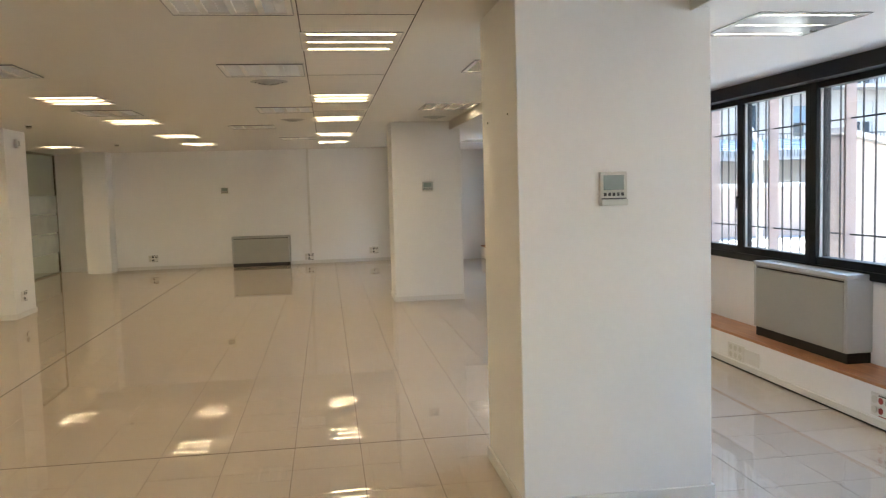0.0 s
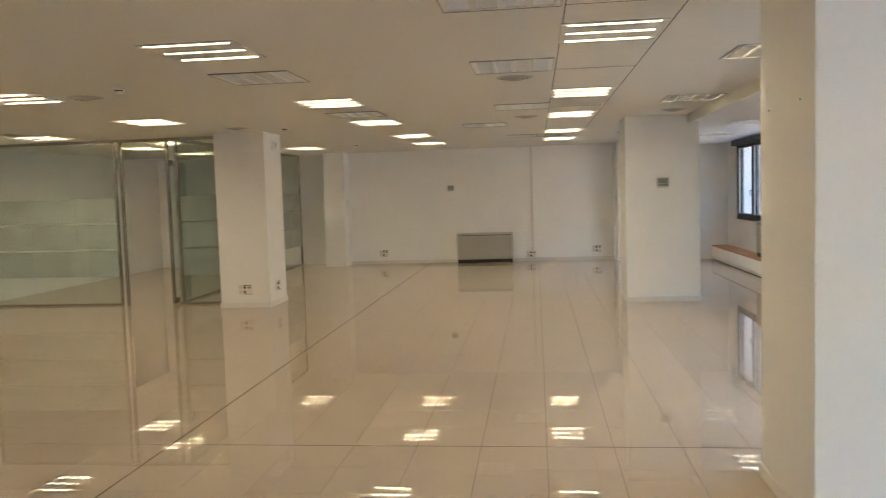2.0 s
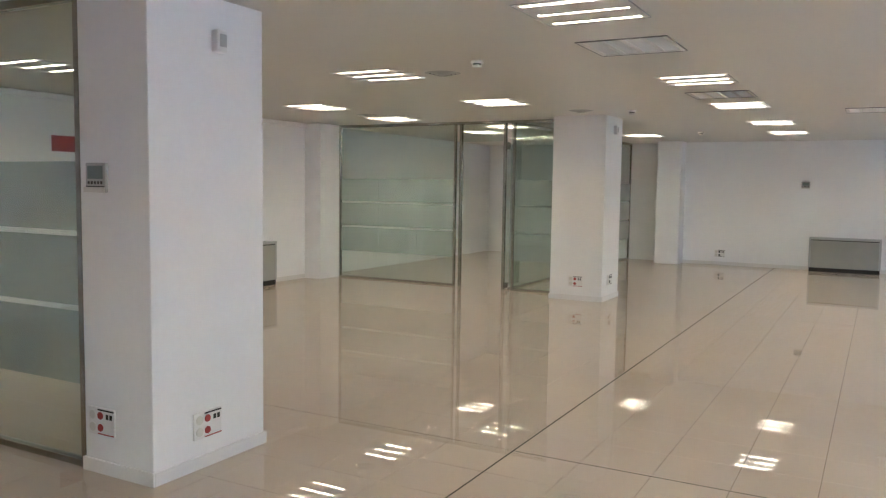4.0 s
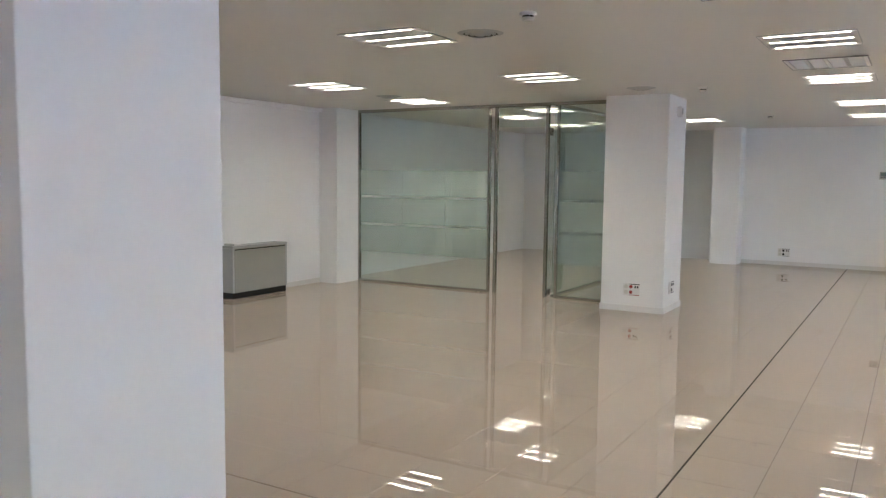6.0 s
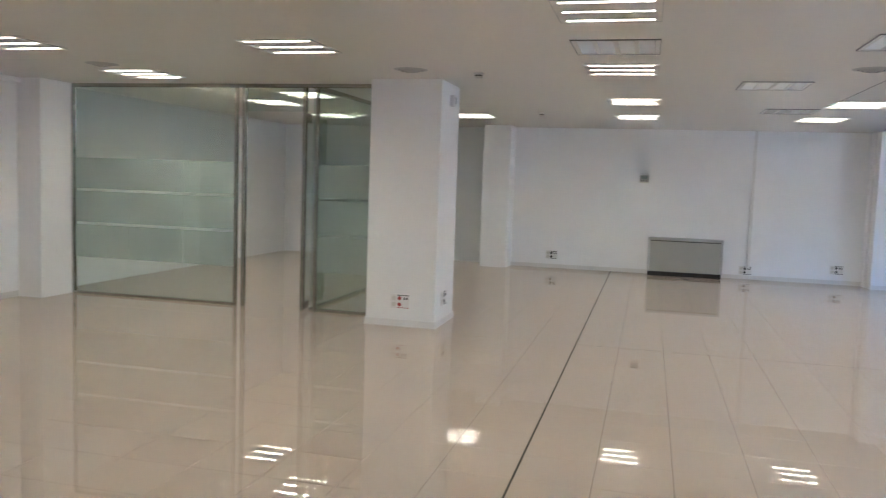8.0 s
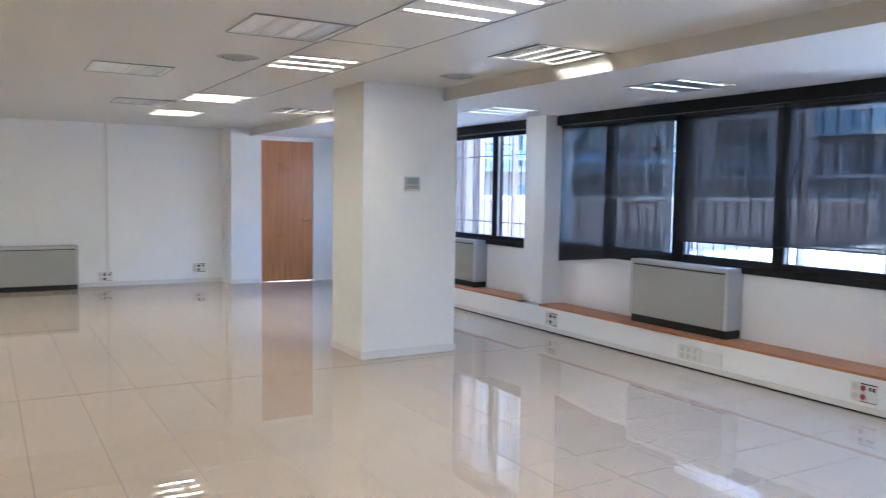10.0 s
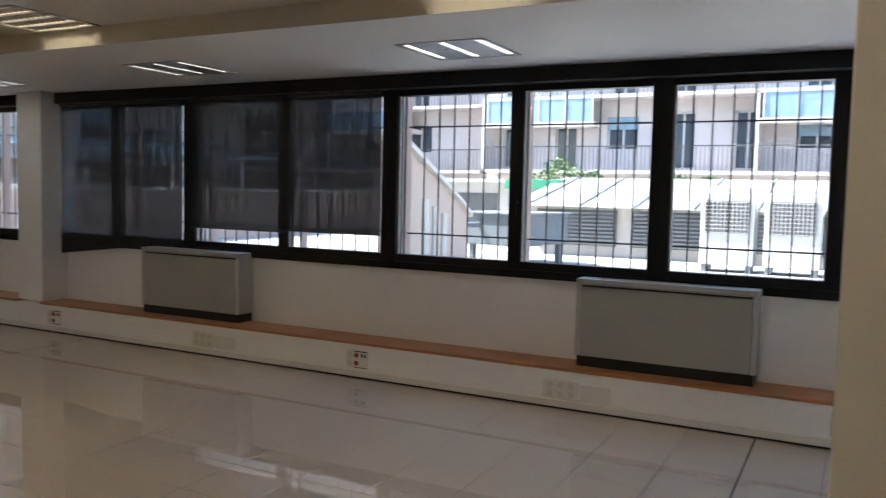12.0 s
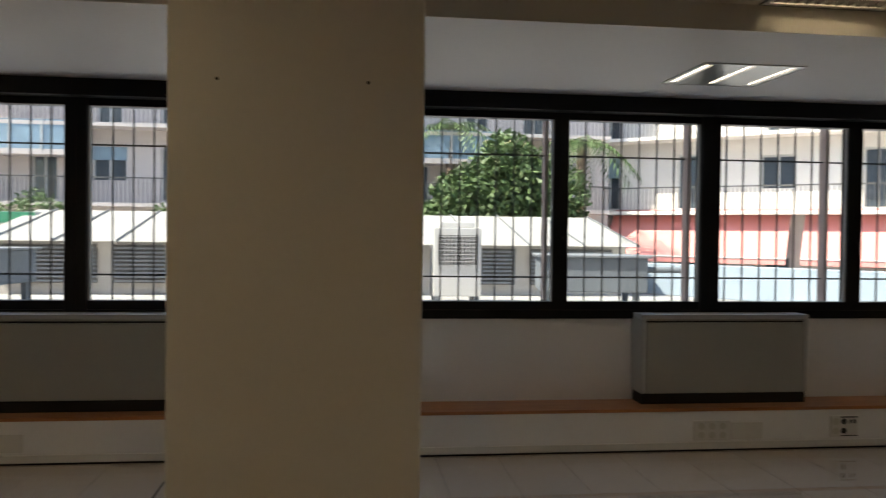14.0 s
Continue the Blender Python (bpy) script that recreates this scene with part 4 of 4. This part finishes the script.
tank(pose(14.6, -0.6, -0.12, 0, 0, 80), "grey sheet-metal tank on legs near the awnings")
# terrace upstand and pipes
up = tagged(bm_obj("terrace_upstand", bmesh.new(), mat("pale_blue_grey_render", (0.27, 0.34, 0.41), 0.8, noise_amt=0.12, noise_scale=1.2, fine=12)), "pale blue low parapet across the terrace", "parapet")
bm = box(0, 16.0, 0, 0.35, 0, 0.85, 0.02)
bm.to_mesh(up.data)
bm.free()
up.matrix_world = pose(22.0, -2.2, -0.121, 0, 0, 217)
pp = thing("rain_pipe", pose(9.0, 15.4, -0.12), "bent grey-white pipe outside the window", "pipe")
part("pipe", cyl((0, 0, 0), (0, 0, 2.4), 0.06), M_WHITE_O, pp)
part("elbow", cyl((0, 0, 2.39), (-0.35, 0.1, 3.0), 0.06), M_WHITE_O, pp)
# awnings on the white house


def awning(m, w, drop, label):
    t = thing("awning", m, label, "awning", "awnings")
    bm = bmesh.new()
    n = 10
    for i in range(n):
        x0, x1 = w * i / n, w * (i + 1) / n
        for (ya, za), (yb, zb) in (((0, 0), (-0.7, -drop * 0.42)), ((-0.7, -drop * 0.42), (-1.5, -drop))):
            add_quad(bm, (x0, ya, za), (x1, ya, za), (x1, yb, zb), (x0, yb, zb))
        add_quad(bm, (x0, -1.5, -drop), (x1, -1.5, -drop), (x1, -1.5, -drop - 0.22), (x0, -1.5, -drop - 0.22))
    part("cloth", bm, M_AWN, t, "red cloth, paled to carry the sun's glare")
    part("bar", cyl((0, -1.5, -drop), (w, -1.5, -drop), 0.03), M_WHITE_O, t)
    for x in (0.02, w - 0.02):
        part("arm", cyl((x, 0, -drop * 0.9), (x, -1.5, -drop), 0.02), M_WHITE_O, t)
    return t


_r = radians(232)
for s, w in ((2.0, 7.0), (9.5, 6.0), (16.2, 4.5)):
    awning(pose(33.0 + s * math.cos(_r) - 0.02, -5.5 + s * math.sin(_r), 2.6, 0, 0, 232), w, 1.9, "red awning on the white house, coloured pale for the glare")


hut = thing("roof_hut", pose(22.5, 15.5, -0.12), "small beige roof hut with a green-edged flat roof", "hut")
part("body", box(0, 4, -2.2, 2.2, 0, 1.95), M_STUCCO_W, hut)
part("roof", box(-0.3, 4.3, -2.5, 2.5, 1.951, 2.06), M_WHITE_O, hut)
part("edge", box(-0.34, -0.301, -2.5, -0.6, 1.75, 2.05), mat("green_edge_strip", (0.05, 0.28, 0.16), 0.5), hut, "green roof edge")
part("door", box(-0.03, -0.001, -0.2, 1.9, 0, 1.6), M_DGREY, hut)

# greenery


def leaf_cloud(name, m, centres, n, size, label, trunk=None, seed=2):
    rnd = random.Random(seed)
    t = thing(name, m, label, "plant")
    vs, fs = [], []
    for _ in range(n):
        c, r = rnd.choice(centres)
        d = Vector((rnd.gauss(0, 1), rnd.gauss(0, 1), rnd.gauss(0, 1))).normalized() * r * rnd.uniform(0.55, 1.08)
        p = Vector(c) + d
        u = Vector((rnd.gauss(0, 1), rnd.gauss(0, 1), rnd.gauss(0, 1))).normalized() * size * rnd.uniform(0.6, 1.3)
        w = u.cross(Vector((rnd.gauss(0, 1), rnd.gauss(0, 1), rnd.gauss(0, 1)))).normalized() * size * 0.4
        k = len(vs)
        vs += [p - u, p + w, p + u, p - w]
        fs.append((k, k + 1, k + 2, k + 3))
    me = bpy.data.meshes.new("crown")
    me.from_pydata(vs, [], fs)
    me.materials.append(M_LEAF)
    o = new("crown", me)
    o.parent = t
    tagged(o, "dense green leaves", "", "", "stuff")
    for p, q, r0, r1 in trunk or ():
        part("trunk" if r0 > 0.08 else "limb", cyl(p, q, r0, 8, r1), M_TRUNK, t)
    return t


leaf_cloud("shrub", pose(27.0, -1.6, -0.12), [((0, y, z), r) for y, z, r in ((-1.6, 3.0, 1.2), (-0.4, 3.4, 1.35), (0.9, 3.2, 1.3), (2.0, 2.7, 1.1), (0.2, 4.3, 1.0), (-1.2, 2.0, 1.2), (0.6, 2.0, 1.3), (2.6, 2.0, 0.9))],
           10500, 0.15, "dense green tree behind the plant shed",
           [((0, 0, 0), (0, 0.1, 2.2), 0.16, 0.10), ((0, 0.1, 2.0), (0, -1.0, 3.2), 0.07, 0.03), ((0, 0.1, 2.0), (0, 1.0, 3.2), 0.07, 0.03)])
leaf_cloud("shrub", pose(25.5, 14.6, 1.2), [((0, y, z), r) for y, z, r in ((-1.4, 0.6, 0.6), (-0.3, 0.8, 0.75), (0.9, 0.6, 0.6))], 1500, 0.10,
           "potted shrubs on a roof edge", [((0, -0.3, -1.3), (0, -0.3, 0.6), 0.09, 0.05)], 4)
leaf_cloud("shrub", pose(26.5, 10.2, 1.3), [((0, y, z), r) for y, z, r in ((-0.9, 0.4, 0.5), (0.3, 0.5, 0.55))], 900, 0.09,
           "low shrub on a roof edge", [((0, 0.2, -1.4), (0, 0.2, 0.4), 0.09, 0.05)], 6)


def palm(m, h, seed):
    rnd = random.Random(seed)
    t = thing("palm_tree", m, "tall palm with drooping fronds", "palm tree", "palms")
    part("trunk", cyl((0, 0, 0), (0.1, 0, h), 0.24, 10, 0.17), M_TRUNK, t)
    for k in range(16):
        a = 2 * math.pi * k / 16 + rnd.uniform(-0.15, 0.15)
        rise = rnd.uniform(0.1, 1.0)
        bm = bmesh.new()
        n = 14
        pts = []
        for i in range(n + 1):
            u = i / n
            r = 2.3 * u
            z = h + rise * 1.3 * u - 2.0 * u * u
            pts.append(Vector((0.1 + r * math.cos(a), r * math.sin(a), z)))
        side = Vector((-math.sin(a), math.cos(a), 0))
        for i in range(1, n):
            for s in (-1, 1):
                p = pts[i]
                tip = p + side * s * 0.42 * (1 - 0.5 * i / n) + (pts[i + 1] - pts[i]) * 1.1 - Vector((0, 0, 0.22))
                add_quad(bm, p, p + (pts[i + 1] - p) * 0.45, tip, tip - Vector((0, 0, 0.02)))
        part("frond", bm, M_LEAF, t)
    return t


palm(pose(28.5, -4.6, -0.12), 5.2, 1)
palm(pose(30.0, 0.3, -0.12), 5.9, 2)

# ---- floor tiles, last ----
structure("floor", box(WEST_X - 0.1, LEDGE_X + 0.02, BACK_Y, 18.5, -0.2, -0.0035), M_GROUT, "polished beige tiled floor with dark joints", "floor")
FLOOR = bpy.data.objects["floor"]
OX, OY = -2.235, 5.38


def tile_mesh(name, wx, wy):
    """A tile with its top at z=0 and a fine chamfer, its lower corner at the origin."""
    c = 0.0003
    bm = bmesh.new()
    b = [bm.verts.new(p) for p in ((0, 0, -0.004), (wx, 0, -0.004), (wx, wy, -0.004), (0, wy, -0.004))]
    s = [bm.verts.new(p) for p in ((0, 0, -c), (wx, 0, -c), (wx, wy, -c), (0, wy, -c))]
    t = [bm.verts.new(p) for p in ((c, c, 0), (wx - c, c, 0), (wx - c, wy - c, 0), (c, wy - c, 0))]
    bm.faces.new(t)
    for i in range(4):
        j = (i + 1) % 4
        bm.faces.new([b[i], b[j], s[j], s[i]])
        bm.faces.new([s[i], s[j], t[j], t[i]])
    return bm


GAP, WIDE = 0.0015, 0.006
structure("expansion_joint", box(OX - 0.0055, OX + 0.0055, BACK_Y, 18.2, -0.003, -0.0012), M_JOINT, "dark joint running down the floor", "floor joint")
for jy in (OY, OY + 15 * TILE):
    structure("expansion_joint", box(OX + 0.007, LEDGE_X, jy - 0.0055, jy + 0.0055, -0.003, -0.0012), M_JOINT, "dark joint across the floor", "floor joint")
rest_v, rest_f = [], []
shared = {}
near = 0
i0, i1 = int((WEST_X - OX) / TILE) - 1, int((LEDGE_X - OX) / TILE) + 1
j0, j1 = int((BACK_Y - OY) / TILE) - 1, int((18.4 - OY) / TILE) + 1
for i in range(i0, i1):
    for j in range(j0, j1):
        x0, y0 = OX + i * TILE, OY + j * TILE
        a = WIDE if i == 0 else GAP
        b = WIDE if i == -1 else GAP
        c = WIDE if j in (0, 15) else GAP
        d = WIDE if j in (-1, 14) else GAP
        xa, xb, ya, yb = x0 + a, min(x0 + TILE - b, LEDGE_X + 0.01), y0 + c, y0 + TILE - d
        if xb - xa < 0.03:
            continue
        key = (round(xb - xa, 4), round(yb - ya, 4))
        if -1.9 < x0 < 1.5 and 4.4 < y0 < 11.5 and near < 300:
            if key not in shared:
                bm = tile_mesh("tile", *key)
                me = bpy.data.meshes.new("tile")
                bm.to_mesh(me)
                bm.free()
                me.materials.append(M_TILE)
                shared[key] = me
            o = new("tile", shared[key])
            o.parent = FLOOR
            o.location = (xa, ya, 0)
            near += 1
        else:
            ch, n = 0.0003, len(rest_v)
            rest_v += [(xa, ya, -0.004), (xb, ya, -0.004), (xb, yb, -0.004), (xa, yb, -0.004),
                       (xa, ya, -ch), (xb, ya, -ch), (xb, yb, -ch), (xa, yb, -ch),
                       (xa + ch, ya + ch, 0), (xb - ch, ya + ch, 0), (xb - ch, yb - ch, 0), (xa + ch, yb - ch, 0)]
            rest_f.append((n + 8, n + 9, n + 10, n + 11))
            for p in range(4):
                q = (p + 1) % 4
                rest_f.append((n + p, n + q, n + 4 + q, n + 4 + p))
                rest_f.append((n + 4 + p, n + 4 + q, n + 8 + q, n + 8 + p))
me = bpy.data.meshes.new("tiles")
me.from_pydata(rest_v, [], rest_f)
me.materials.append(M_TILES)
o = new("tiles", me)
o.parent = FLOOR
tagged(o, "polished beige floor tiles", "", "", "stuff")
